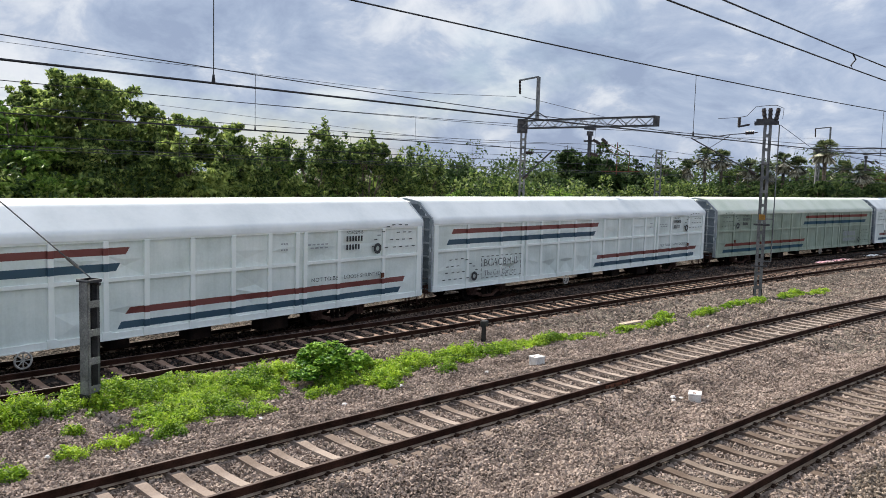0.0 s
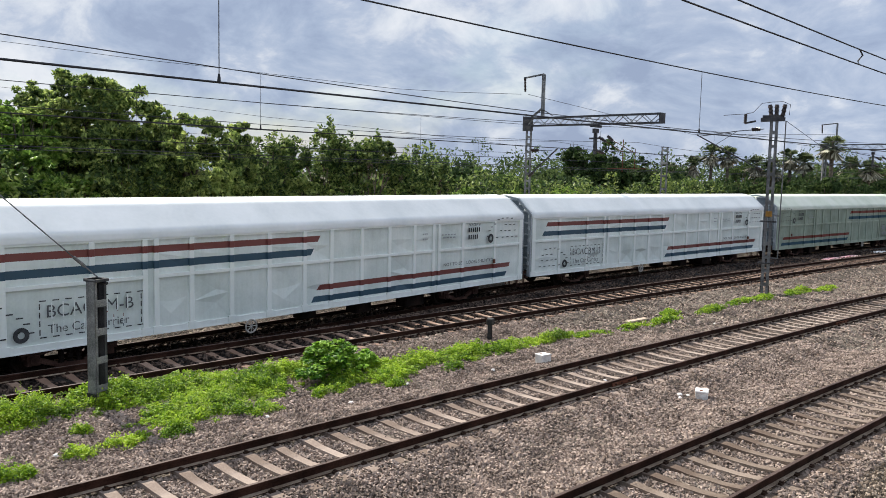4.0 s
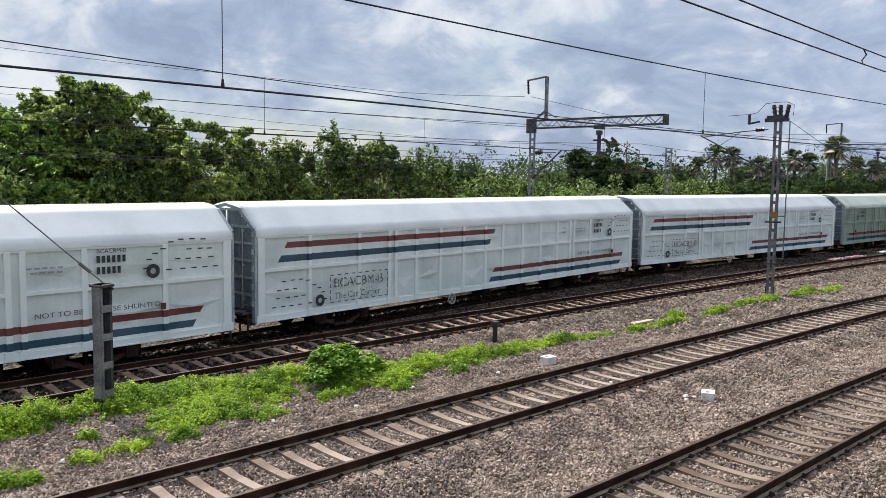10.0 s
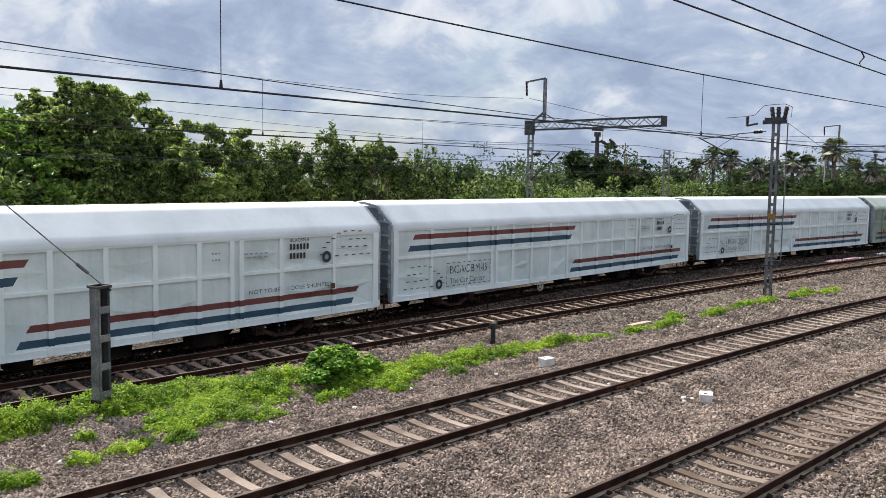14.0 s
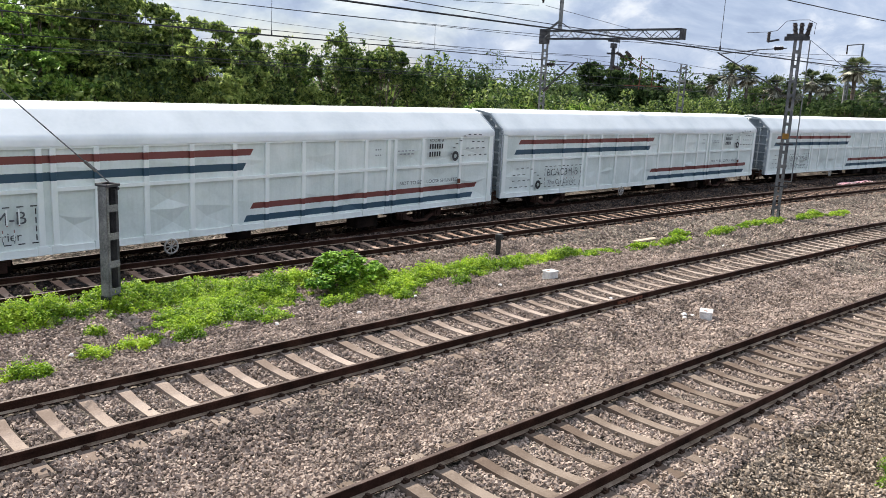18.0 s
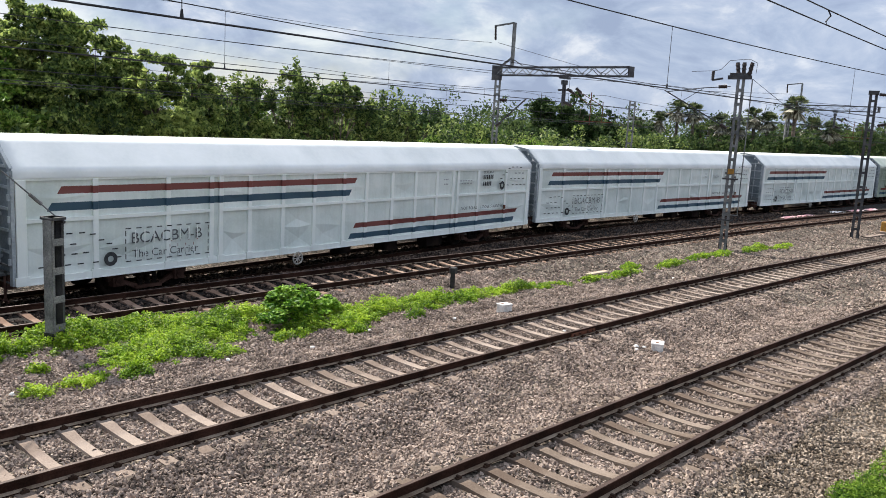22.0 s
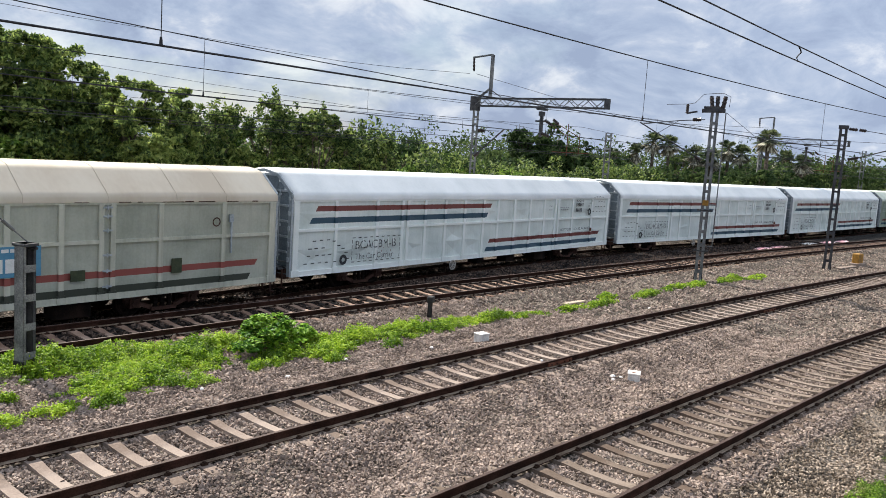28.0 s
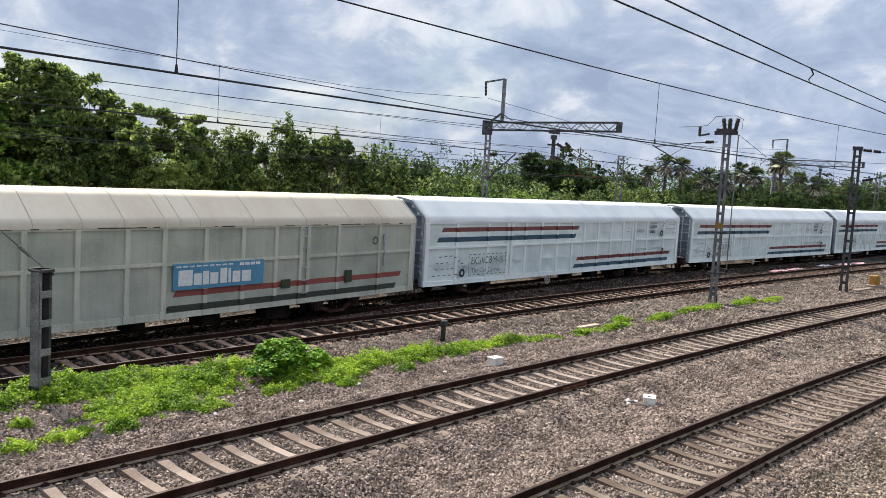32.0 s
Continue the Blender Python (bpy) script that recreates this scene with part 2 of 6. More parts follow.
M_LEAFDEEP = material("leaf_deep", [(0.018, 0.036, 0.014), (0.04, 0.072, 0.024), (0.09, 0.135, 0.045)], 0.6, scale=0.4, fine=0.1, fine_scale=2, island=0.5, translucent=0.3)
M_PALM = material("palm_frond", [(0.025, 0.045, 0.018), (0.07, 0.10, 0.04), (0.2, 0.23, 0.11)], 0.45, scale=0.6, island=0.6, translucent=0.25, spec=0.4)
M_PALMDRY = material("dry_palm_frond", [(0.13, 0.12, 0.08), (0.34, 0.32, 0.23), (0.58, 0.56, 0.45)], 0.6, scale=0.6, island=0.7, translucent=0.3)
M_WEED = material("weed_leaf", [(0.078, 0.16, 0.0134), (0.225, 0.372, 0.0224), (0.43, 0.56, 0.056)], 0.55, scale=0.9, fine=0.3, fine_scale=4, island=0.38, translucent=0.4, spec=0.25)
M_WEEDDK = material("weed_leaf_dull", [(0.06, 0.10, 0.022), (0.145, 0.21, 0.042), (0.28, 0.35, 0.09)], 0.6, scale=0.9, fine=0.3, fine_scale=4, island=0.5, translucent=0.3)
M_BUSH = material("bush_leaf", [(0.04, 0.12, 0.012), (0.135, 0.275, 0.02), (0.26, 0.43, 0.045)], 0.5, scale=1.2, island=0.5, translucent=0.3, spec=0.12)
M_GRASS = material("lush_grass", [(0.04, 0.10, 0.012), (0.125, 0.22, 0.024), (0.24, 0.36, 0.05)], 0.5, scale=1.5, fine=0.3, fine_scale=5, island=0.45, translucent=0.35)
M_WHITE = material("whitewashed_concrete", [(0.5, 0.48, 0.46), (0.68, 0.66, 0.64), (0.8, 0.79, 0.77)], 0.9, scale=5, fine_scale=40)
M_PINK = material("pink_cloth", [(0.5, 0.18, 0.22), (0.62, 0.36, 0.39), (0.75, 0.66, 0.65)], 0.85, scale=1.3)
M_YELLOW = material("yellow_paint", [(0.2, 0.10, 0.02), (0.38, 0.2, 0.03)], 0.7, scale=8)
M_WOODP = material("pale_plank", [(0.34, 0.26, 0.2), (0.5, 0.41, 0.33)], 0.9, scale=3, stretch=(1, 8, 8))
M_UNDER = material("underframe_grime", [(0.007, 0.006, 0.005), (0.016, 0.011, 0.009), (0.035, 0.022, 0.017)], 0.85, 0.2, scale=2)
M_BOGIE = material("rusty_bogie_casting", [(0.04, 0.022, 0.017), (0.08, 0.043, 0.034), (0.13, 0.075, 0.06)], 0.85, 0.1, scale=3)
M_RUSTY = material("rusty_bar", [(0.08, 0.03, 0.018), (0.16, 0.07, 0.045)], 0.85, scale=3)
M_ENDRIB = material("end_rib_grey", [(0.25, 0.285, 0.305), (0.35, 0.385, 0.405), (0.46, 0.49, 0.505)], 0.55, scale=1.2, fine_scale=15)
M_SEAM = material("roof_seam_grime", [(0.4, 0.34, 0.26), (0.52, 0.46, 0.37)], 0.85, scale=5)
M_ENDGREY = material("end_door_grey", [(0.12, 0.15, 0.17), (0.18, 0.215, 0.24), (0.26, 0.295, 0.315)], 0.5, scale=1.2, fine_scale=15)
M_INK = material("stencil_ink", [(0.018, 0.02, 0.022), (0.06, 0.062, 0.066)], 0.7, scale=9)
M_INKMID = material("faded_stencil_ink", [(0.045, 0.05, 0.055), (0.13, 0.135, 0.14)], 0.7, scale=9)
M_INKPALE = material("worn_stencil_ink", [(0.22, 0.235, 0.245), (0.36, 0.38, 0.39)], 0.7, scale=9)
M_WHEELW = material("white_painted_iron", [(0.22, 0.2, 0.18), (0.5, 0.48, 0.45)], 0.6, scale=6)
M_BADGE = material("blue_panel", [(0.07, 0.21, 0.33), (0.10, 0.27, 0.40)], 0.6, scale=3)
M_BADGEW = material("white_lettering", [(0.6, 0.6, 0.58), (0.75, 0.75, 0.73)], 0.6, scale=9)
M_DKGREEN = material("dark_green_plate", [(0.03, 0.04, 0.02), (0.06, 0.07, 0.035)], 0.7, scale=5)


def wagon_paint(name, stops, red, blue, top, low, flip=1, streak=0.5, gloss=0.0):
    """Side paint with two slanted stripe pairs; top and low: (start, end, red top, red bottom, blue top, blue bottom) or None."""
    m = material(name, stops, 0.55, 0.0, scale=0.8, fine=0.12, fine_scale=14, bump=0.006, bump_scale=5)
    nt = m.node_tree
    N, K = nt.nodes, nt.links
    bs = N["Principled BSDF"]
    bs.inputs["Specular IOR Level"].default_value = 0.25 + gloss
    bs.inputs["Roughness"].default_value = 0.55 - gloss
    col = bs.inputs["Base Color"].links[0].from_socket
    co, sep = N.new("ShaderNodeTexCoord"), N.new("ShaderNodeSeparateXYZ")
    K.new(co.outputs["Object"], sep.inputs[0])

    def math_node(op, a, b=None, c=None):
        n = N.new("ShaderNodeMath")
        n.operation = op
        for k, v in enumerate((a, b, c)):
            if v is None:
                continue
            if isinstance(v, (int, float)):
                n.inputs[k].default_value = v
            else:
                K.new(v, n.inputs[k])
        return n.outputs[0]
    # rain streaks
    mp, nz = N.new("ShaderNodeMapping"), N.new("ShaderNodeTexNoise")
    mp.inputs["Scale"].default_value = (5.0, 1.0, 0.35)
    nz.inputs["Scale"].default_value, nz.inputs["Detail"].default_value = 1.6, 5.0
    K.new(co.outputs["Object"], mp.inputs[0])
    K.new(mp.outputs[0], nz.inputs["Vector"])
    st = N.new("ShaderNodeMapRange")
    st.inputs[1].default_value, st.inputs[2].default_value, st.inputs[3].default_value, st.inputs[4].default_value = 0.45, 0.75, 0.0, streak
    K.new(nz.outputs[0], st.inputs[0])
    dirt = N.new("ShaderNodeMixRGB")
    dirt.inputs[2].default_value = (stops[0][0] * 0.62, stops[0][1] * 0.6, stops[0][2] * 0.55, 1)
    K.new(st.outputs[0], dirt.inputs[0])
    K.new(col, dirt.inputs[1])
    last = dirt.outputs[0]
    x = math_node("MULTIPLY", sep.outputs[0], flip)
    xs = math_node("MULTIPLY_ADD", sep.outputs[2], -0.62 if flip > 0 else 0.62, x)
    for band in (top, low):
        if not band:
            continue
        u0, u1, r1, r0, b1, b0 = band
        lean = -0.62 if flip > 0 else 0.62
        zc = (r1 + b0) / 2
        inx = math_node("MULTIPLY", math_node("GREATER_THAN", xs, u0 + lean * zc), math_node("LESS_THAN", xs, u1 + lean * zc))
        for z1, z0, c in ((r1, r0, red), (b1, b0, blue)):
            inz = math_node("MULTIPLY", math_node("GREATER_THAN", sep.outputs[2], z0), math_node("LESS_THAN", sep.outputs[2], z1))
            wear = math_node("MULTIPLY", math_node("MULTIPLY", inx, inz), 0.95)
            mx = N.new("ShaderNodeMixRGB")
            K.new(wear, mx.inputs[0])
            K.new(last, mx.inputs[1])
            mx.inputs[2].default_value = (*c, 1)
            last = mx.outputs[0]
    K.new(last, bs.inputs["Base Color"])
    return m


TOPBAND, LOWBAND = (-11.25, -0.08, 2.935, 2.735, 2.505, 2.285), (-0.08, 11.2, 1.245, 1.055, 0.855, 0.655)
RED, BLUE = (0.15, 0.018, 0.012), (0.0015, 0.043, 0.082)
# panel whites, a step darker than the post whites below
WHITES_P = [(0.54, 0.60, 0.57), (0.655, 0.71, 0.68), (0.75, 0.79, 0.76)]
WHITES = [(0.72, 0.765, 0.74), (0.795, 0.83, 0.80), (0.82, 0.85, 0.82)]
M_SIDEW = wagon_paint("white_side_paint", WHITES, RED, BLUE, TOPBAND, LOWBAND, 1, 0.12)
M_PANW = wagon_paint("darker_white_panel_paint", WHITES_P, RED, BLUE, TOPBAND, LOWBAND, 1, 0.16, 0.14)
M_PANWM = wagon_paint("darker_white_panel_paint_turned", WHITES_P, RED, BLUE, TOPBAND, LOWBAND, -1, 0.16, 0.14)
M_SIDEWM = wagon_paint("white_side_paint_turned", WHITES, RED, BLUE, TOPBAND, LOWBAND, -1, 0.12)
M_SIDEG = wagon_paint("greenish_side_paint", [(0.241, 0.285, 0.222), (0.313, 0.365, 0.294), (0.383, 0.437, 0.356)], RED, BLUE, TOPBAND, LOWBAND, -1, 0.4)
M_PANG = wagon_paint("greenish_panel_paint", [(0.197, 0.241, 0.187), (0.258, 0.313, 0.25), (0.321, 0.375, 0.304)], RED, BLUE, TOPBAND, LOWBAND, -1, 0.4)
M_PANA = wagon_paint("weathered_grey_panel_paint", [(0.29, 0.305, 0.25), (0.375, 0.385, 0.32), (0.46, 0.46, 0.385)], (0.26, 0.06, 0.05), (0.03, 0.035, 0.025), None, (0.85, 11.4, 1.225, 1.03, 0.77, 0.575), 1, 0.22)
M_SIDEA = wagon_paint("weathered_cream_side_paint", [(0.39, 0.395, 0.325), (0.50, 0.495, 0.41), (0.60, 0.58, 0.48)], (0.26, 0.06, 0.05), (0.03, 0.035, 0.025), None, (0.85, 11.4, 1.225, 1.03, 0.77, 0.575), 1, 0.4)
M_ROOFW = material("white_roof_paint", [(0.634, 0.665, 0.671), (0.732, 0.756, 0.756), (0.805, 0.824, 0.824)], 0.5, scale=0.6, fine=0.1, fine_scale=8, bump=0.002, bump_scale=3)
M_ROOFG = material("greenish_roof_paint", [(0.478, 0.534, 0.442), (0.57, 0.616, 0.524), (0.644, 0.672, 0.607)], 0.6, scale=0.6, fine=0.1, fine_scale=8)
M_ROOFA = material("weathered_cream_roof", [(0.52, 0.445, 0.35), (0.585, 0.515, 0.415), (0.63, 0.57, 0.47)], 0.75, scale=0.55, fine=0.15, fine_scale=7, stretch=(1, 0.5, 0.5))


# ---------------------------------------------------------------- mesh helpers
class Build:
    """Collects simple solids into one mesh."""

    def __init__(self):
        self.v, self.f, self.mi, self.cur = [], [], [], 0

    def add(self, verts, faces):
        n = len(self.v)
        self.v += [tuple(p) for p in verts]
        self.f += [tuple(n + i for i in f) for f in faces]
        self.mi += [self.cur] * len(faces)
        return self

    def box(self, x0, y0, z0, x1, y1, z1, m=None):
        vs = [(x, y, z) for z in (z0, z1) for x, y in ((x0, y0), (x1, y0), (x1, y1), (x0, y1))]
        if m is not None:
            vs = [m @ Vector(p) for p in vs]
        return self.add(vs, [(0, 3, 2, 1), (4, 5, 6, 7), (0, 1, 5, 4), (1, 2, 6, 5), (2, 3, 7, 6), (3, 0, 4, 7)])

    def bevel_box(self, x0, y0, z0, x1, y1, z1, b):
        """Box whose upper and upright edges are chamfered."""
        ring = lambda d, z: [(x0 + d, y0 + b + d, z), (x0 + b + d, y0 + d, z), (x1 - b - d, y0 + d, z), (x1 - d, y0 + b + d, z), (x1 - d, y1 - b - d, z), (x1 - b - d, y1 - d, z), (x0 + b + d, y1 - d, z), (x0 + d, y1 - b - d, z)]
        vs = ring(0, z0) + ring(0, z1 - b) + ring(b * 0.8, z1)
        fs = [tuple(range(7, -1, -1)), tuple(range(16, 24))]
        for r in (0, 8):
            fs += [(r + k, r + (k + 1) % 8, r + 8 + (k + 1) % 8, r + 8 + k) for k in range(8)]
        return self.add(vs, fs)

    def tube(self, p, q, r0, r1=None, n=8, caps=True):
        p, q = Vector(p), Vector(q)
        r1 = r0 if r1 is None else r1
        d = (q - p).normalized()
        a = d.orthogonal().normalized()
        b = d.cross(a)
        vs = []
        for c, r in ((p, r0), (q, r1)):
            vs += [c + a * (r * math.cos(2 * math.pi * k / n)) + b * (r * math.sin(2 * math.pi * k / n)) for k in range(n)]
        fs = [(k, (k + 1) % n, n + (k + 1) % n, n + k) for k in range(n)]
        if caps:
            fs += [tuple(range(n - 1, -1, -1)), tuple(range(n, 2 * n))]
        return self.add(vs, fs)

    def pipe(self, pts, r, n=6):
        """Bent tube through the points."""
        pts = [Vector(p) for p in pts]
        vs, m = [], len(pts)
        for i, p in enumerate(pts):
            d = (pts[min(i + 1, m - 1)] - pts[max(i - 1, 0)]).normalized()
            s = d.cross(Vector((0, 0, 1)))
            s = s.normalized() if s.length > 0.05 else d.cross(Vector((0, 1, 0))).normalized()
            u = s.cross(d)
            vs += [p + s * (r * math.cos(2 * math.pi * k / n)) + u * (r * math.sin(2 * math.pi * k / n)) for k in range(n)]
        fs = [(i * n + k, i * n + (k + 1) % n, (i + 1) * n + (k + 1) % n, (i + 1) * n + k) for i in range(m - 1) for k in range(n)]
        return self.add(vs, fs + [tuple(range(n - 1, -1, -1)), tuple(range((m - 1) * n, m * n))])

    def bar(self, p, q, w, h, up=(0, 0, 1)):
        """Rectangular bar from p to q, w wide and h high."""
        p, q = Vector(p), Vector(q)
        d = (q - p).normalized()
        s = d.cross(Vector(up))
        s = s.normalized() if s.length > 1e-6 else d.orthogonal().normalized()
        u = s.cross(d)
        vs = [c + s * (w / 2 * i) + u * (h / 2 * j) for c in (p, q) for i, j in ((-1, -1), (1, -1), (1, 1), (-1, 1))]
        return self.add(vs, [(0, 1, 2, 3), (7, 6, 5, 4), (0, 4, 5, 1), (1, 5, 6, 2), (2, 6, 7, 3), (3, 7, 4, 0)])

    def lathe(self, prof, centre=(0, 0, 0), n=12, axis="z"):
        """prof: (radius, height) pairs turned about the axis."""
        vs, fs = [], []
        for r, h in prof:
            for k in range(n):
                a, b = r * math.cos(2 * math.pi * k / n), r * math.sin(2 * math.pi * k / n)
                p = (a, b, h) if axis == "z" else ((a, h, b) if axis == "y" else (h, a, b))
                vs.append((p[0] + centre[0], p[1] + centre[1], p[2] + centre[2]))
        for j in range(len(prof) - 1):
            fs += [(j * n + k, j * n + (k + 1) % n, (j + 1) * n + (k + 1) % n, (j + 1) * n + k) for k in range(n)]
        return self.add(vs, fs)

    def mesh(self, name, *mats, smooth=False):
        me = bpy.data.meshes.new(name)
        me.from_pydata(self.v, [], self.f)
        for m in mats:
            me.materials.append(m)
        if len(mats) > 1:
            me.polygons.foreach_set("material_index", self.mi)
        if smooth:
            me.polygons.foreach_set("use_smooth", [True] * len(self.f))
        bm = bmesh.new()
        bm.from_mesh(me)
        bmesh.ops.recalc_face_normals(bm, faces=bm.faces)
        bm.to_mesh(me)
        bm.free()
        return me


def part(name, made, mat, parent, label="", smooth=False):
    me = made.mesh(name, *(mat if isinstance(mat, (list, tuple)) else [mat]), smooth=smooth) if isinstance(made, Build) else made
    ob = new(name, me)
    ob.parent = parent
    return tagged(ob, label)


def thing(name, label, category, group="", m=None):
    ob = new(name)
    if m is not None:
        ob.matrix_world = m
    return tagged(ob, label, category, group)


def raw_mesh(name, verts, faces, mat):
    """Mesh from numpy arrays: verts (n, 3), faces (m, k)."""
    me = bpy.data.meshes.new(name)
    k = faces.shape[1]
    me.vertices.add(len(verts))
    me.vertices.foreach_set("co", np.asarray(verts, np.float32).ravel())
    me.loops.add(faces.size)
    me.loops.foreach_set("vertex_index", faces.astype(np.int32).ravel())
    me.polygons.add(len(faces))
    me.polygons.foreach_set("loop_start", np.arange(0, faces.size, k, dtype=np.int32))
    me.polygons.foreach_set("use_smooth", np.zeros(len(faces), dtype=bool))
    me.update(calc_edges=True)
    me.materials.append(mat)
    return me


rng = np.random.default_rng(7)


# ---------------------------------------------------------------- alignment of the lines
def alignment(off, slope, bend, twist, low, high, bend_low, bend_high):
    """Lateral place of a line's centre at station s, with even curves outside [low, high]."""
    def inner(s):
        d = s - 15.0
        return off + slope * d + bend * d * d / 2 + twist * d ** 3 / 600

    def grad(s):
        d = s - 15.0
        return slope + bend * d + twist * d * d / 200

    def place(s):
        if s < low:
            return inner(low) + grad(low) * (s - low) + bend_low * (s - low) ** 2 / 2
        if s > high:
            return inner(high) + grad(high) * (s - high) + bend_high * (s - high) ** 2 / 2
        return inner(s)
    return place


LINE_NEAR = alignment(4.4601, -0.1313, -0.00331, 0.0, 4, 45, -0.002, -0.0015)
LINE_MID = alignment(9.6433, -0.1157, -0.00247, 0.00109, 2, 50, -0.002, -0.0015)
LINE_FAR = alignment(17.1226, -0.1089, -0.00231, 0.00484, 2, 62, -0.002, -0.0015)
LINE_SPAN = alignment(21.2491, 0.0647, -0.0067, 0.0089, 3, 88, 0.006, -0.001)  # wires over the siding
Z_TRAIN = -0.40  # datum of the wagon bodies; their rails lie lower
Z_SIDING = -0.72


def LINE_TRAIN(s):
    """Lateral place of the siding: an S-shaped curve between two straights."""
    q = (min(max(s, -14.0), 71.0) - 30.0) / 40.0
    y = 21.9794 + q * (-1.1858 + q * (-3.6656 + q * (-3.2223 + q * (2.0576 + q * 0.8583))))
    return y - 0.237 * (s + 14.0) if s < -14 else (y - 0.134 * (s - 71.0) if s > 71 else y)


def chord(s, half=8.3):
    """Pose of a vehicle whose bogies stand half metres before and behind station s of the train's line."""
    a, b = LINE_TRAIN(s - half), LINE_TRAIN(s + half)
    return s, (a + b) / 2, math.degrees(math.atan2(b - a, 2 * half))


# ---------------------------------------------------------------- ground
def ground_z(x, y):
    """Ballast shoulders at the lines, shallow hollows between them."""
    near = min(abs(y - LINE_NEAR(x)), abs(y - LINE_MID(x)), abs(y - LINE_FAR(x)))
    z = -0.25 + 0.055 * min(1.0, max(0.0, (near - 0.9) / 0.2)) - 0.15 * min(1.0, max(0.0, (near - 1.5) / 0.8))
    d = abs(y - LINE_TRAIN(x))
    if d < 3.2 and y > LINE_FAR(x) + 1.3:
        room = 1.2 if y > LINE_TRAIN(x) else min(1.6, max(0.5, LINE_TRAIN(x) - LINE_FAR(x) - 3.2))
        z = min(z, -0.95 + 0.6 * max(0.0, (d - 1.6) / room))
    return z


def build_ground():
    far_x, far_y = [-3000, -1200, -400, -150, -60, -25], [-3000, -1200, -400, -120, -40, -15]
    xs = far_x + list(np.arange(-8, 110, 0.4)) + [120, 140, 180, 260, 500, 1200, 3000]
    ys = far_y + list(np.arange(-6, 31, 0.28)) + [36, 44, 60, 100, 180, 400, 1200, 3000]
    v, f = [], []
    for x in xs:
        for y in ys:
            z = ground_z(x, y) if -8 <= x <= 110 and -6 <= y <= 31 else -0.35
            z += 0.035 * noise.noise((x * 0.6, y * 0.6, 3.0)) + 0.018 * noise.noise((x * 2.3, y * 2.3, 8.0))
            v.append((x, y, z))
    n = len(ys)
    for i in range(len(xs) - 1):
        for j in range(n - 1):
            f.append((i * n + j, (i + 1) * n + j, (i + 1) * n + j + 1, i * n + j + 1))
    me = raw_mesh("ground", np.array(v), np.array(f), M_BALLAST)
    me.polygons.foreach_set("use_smooth", [True] * len(f))
    tagged(new("ground", me), "grey crushed-stone ballast and bare earth between the lines", "ground", kind="structure")


build_ground()


# ---------------------------------------------------------------- railway lines
def station_frame(line, s):
    y0, y1 = line(s - 0.25), line(s + 0.25)
    d = Vector((0.5, y1 - y0, 0)).normalized()
    return Vector((s, line(s), 0)), d, Vector((-d.y, d.x, 0))


RAIL_PROFILE = [(-0.072, -0.172), (-0.072, -0.158), (-0.012, -0.138), (-0.010, -0.05), (-0.036, -0.036), (-0.036, -0.006), (-0.028, 0.0),
                (0.028, 0.0), (0.036, -0.006), (0.036, -0.036), (0.010, -0.05), (0.012, -0.138), (0.072, -0.158), (0.072, -0.172)]


def rail_mesh(line, s0, s1, side, z, step=1.6):
    b, n = Build(), len(RAIL_PROFILE)
    rows = []
    for s in np.arange(s0, s1 + step, step):
        c, d, q = station_frame(line, float(s))
        rows += [tuple(c + q * (side * 0.872 + a) + Vector((0, 0, z + h))) for a, h in RAIL_PROFILE]
    b.v = rows
    m = len(rows) // n
    for i in range(m - 1):
        for k in range(n):
            b.f.append((i * n + k, (i + 1) * n + k, (i + 1) * n + (k + 1) % n, i * n + (k + 1) % n))
            b.mi.append(1 if k == 6 else (2 if k in (1, 11) else 0))
    return b


def sleeper_mesh():
    b = Build()
    # one-piece concrete sleeper: deep ends, waisted and lower in the middle
    rings = []
    for x, w, h in ((-1.37, 0.125, -0.20), (-1.33, 0.13, -0.178), (-0.6, 0.12, -0.172), (-0.3, 0.105, -0.20), (0.3, 0.105, -0.20), (0.6, 0.12, -0.172), (1.33, 0.13, -0.178), (1.37, 0.125, -0.20)):
        rings += [(-w, x, -0.36), (-w * 0.82, x, h), (w * 0.82, x, h), (w, x, -0.36)]
    b.v = rings
    for i in range(7):
        for k in range(4):
            b.f.append((i * 4 + k, (i + 1) * 4 + k, (i + 1) * 4 + (k + 1) % 4, i * 4 + (k + 1) % 4))
    b.f += [(0, 1, 2, 3), (31, 30, 29, 28)]
    b.mi = [0] * len(b.f)
    return b


SLEEPER, SLEEPERDK, SLEEPERRED = (sleeper_mesh().mesh("sleeper", m) for m in (M_SLEEPER, M_SLEEPERDK, M_SLEEPERRED))


# black sheet over the ground where the train's shade falls
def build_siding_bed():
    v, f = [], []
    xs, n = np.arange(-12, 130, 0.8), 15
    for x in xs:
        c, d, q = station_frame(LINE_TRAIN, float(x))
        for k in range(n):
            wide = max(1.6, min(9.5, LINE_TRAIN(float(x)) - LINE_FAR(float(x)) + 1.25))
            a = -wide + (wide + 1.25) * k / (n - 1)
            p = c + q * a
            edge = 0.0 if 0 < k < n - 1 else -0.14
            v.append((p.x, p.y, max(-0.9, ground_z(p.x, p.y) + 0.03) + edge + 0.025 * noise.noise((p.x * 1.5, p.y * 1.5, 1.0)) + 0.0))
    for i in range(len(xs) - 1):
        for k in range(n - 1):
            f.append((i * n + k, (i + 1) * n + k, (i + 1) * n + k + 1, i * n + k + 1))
    tagged(new("siding_bed", raw_mesh("siding_bed", np.array(v), np.array(f), M_SHADEBED)), "siding bed coloured black for the shade under the train", "track bed", kind="structure")


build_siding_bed()


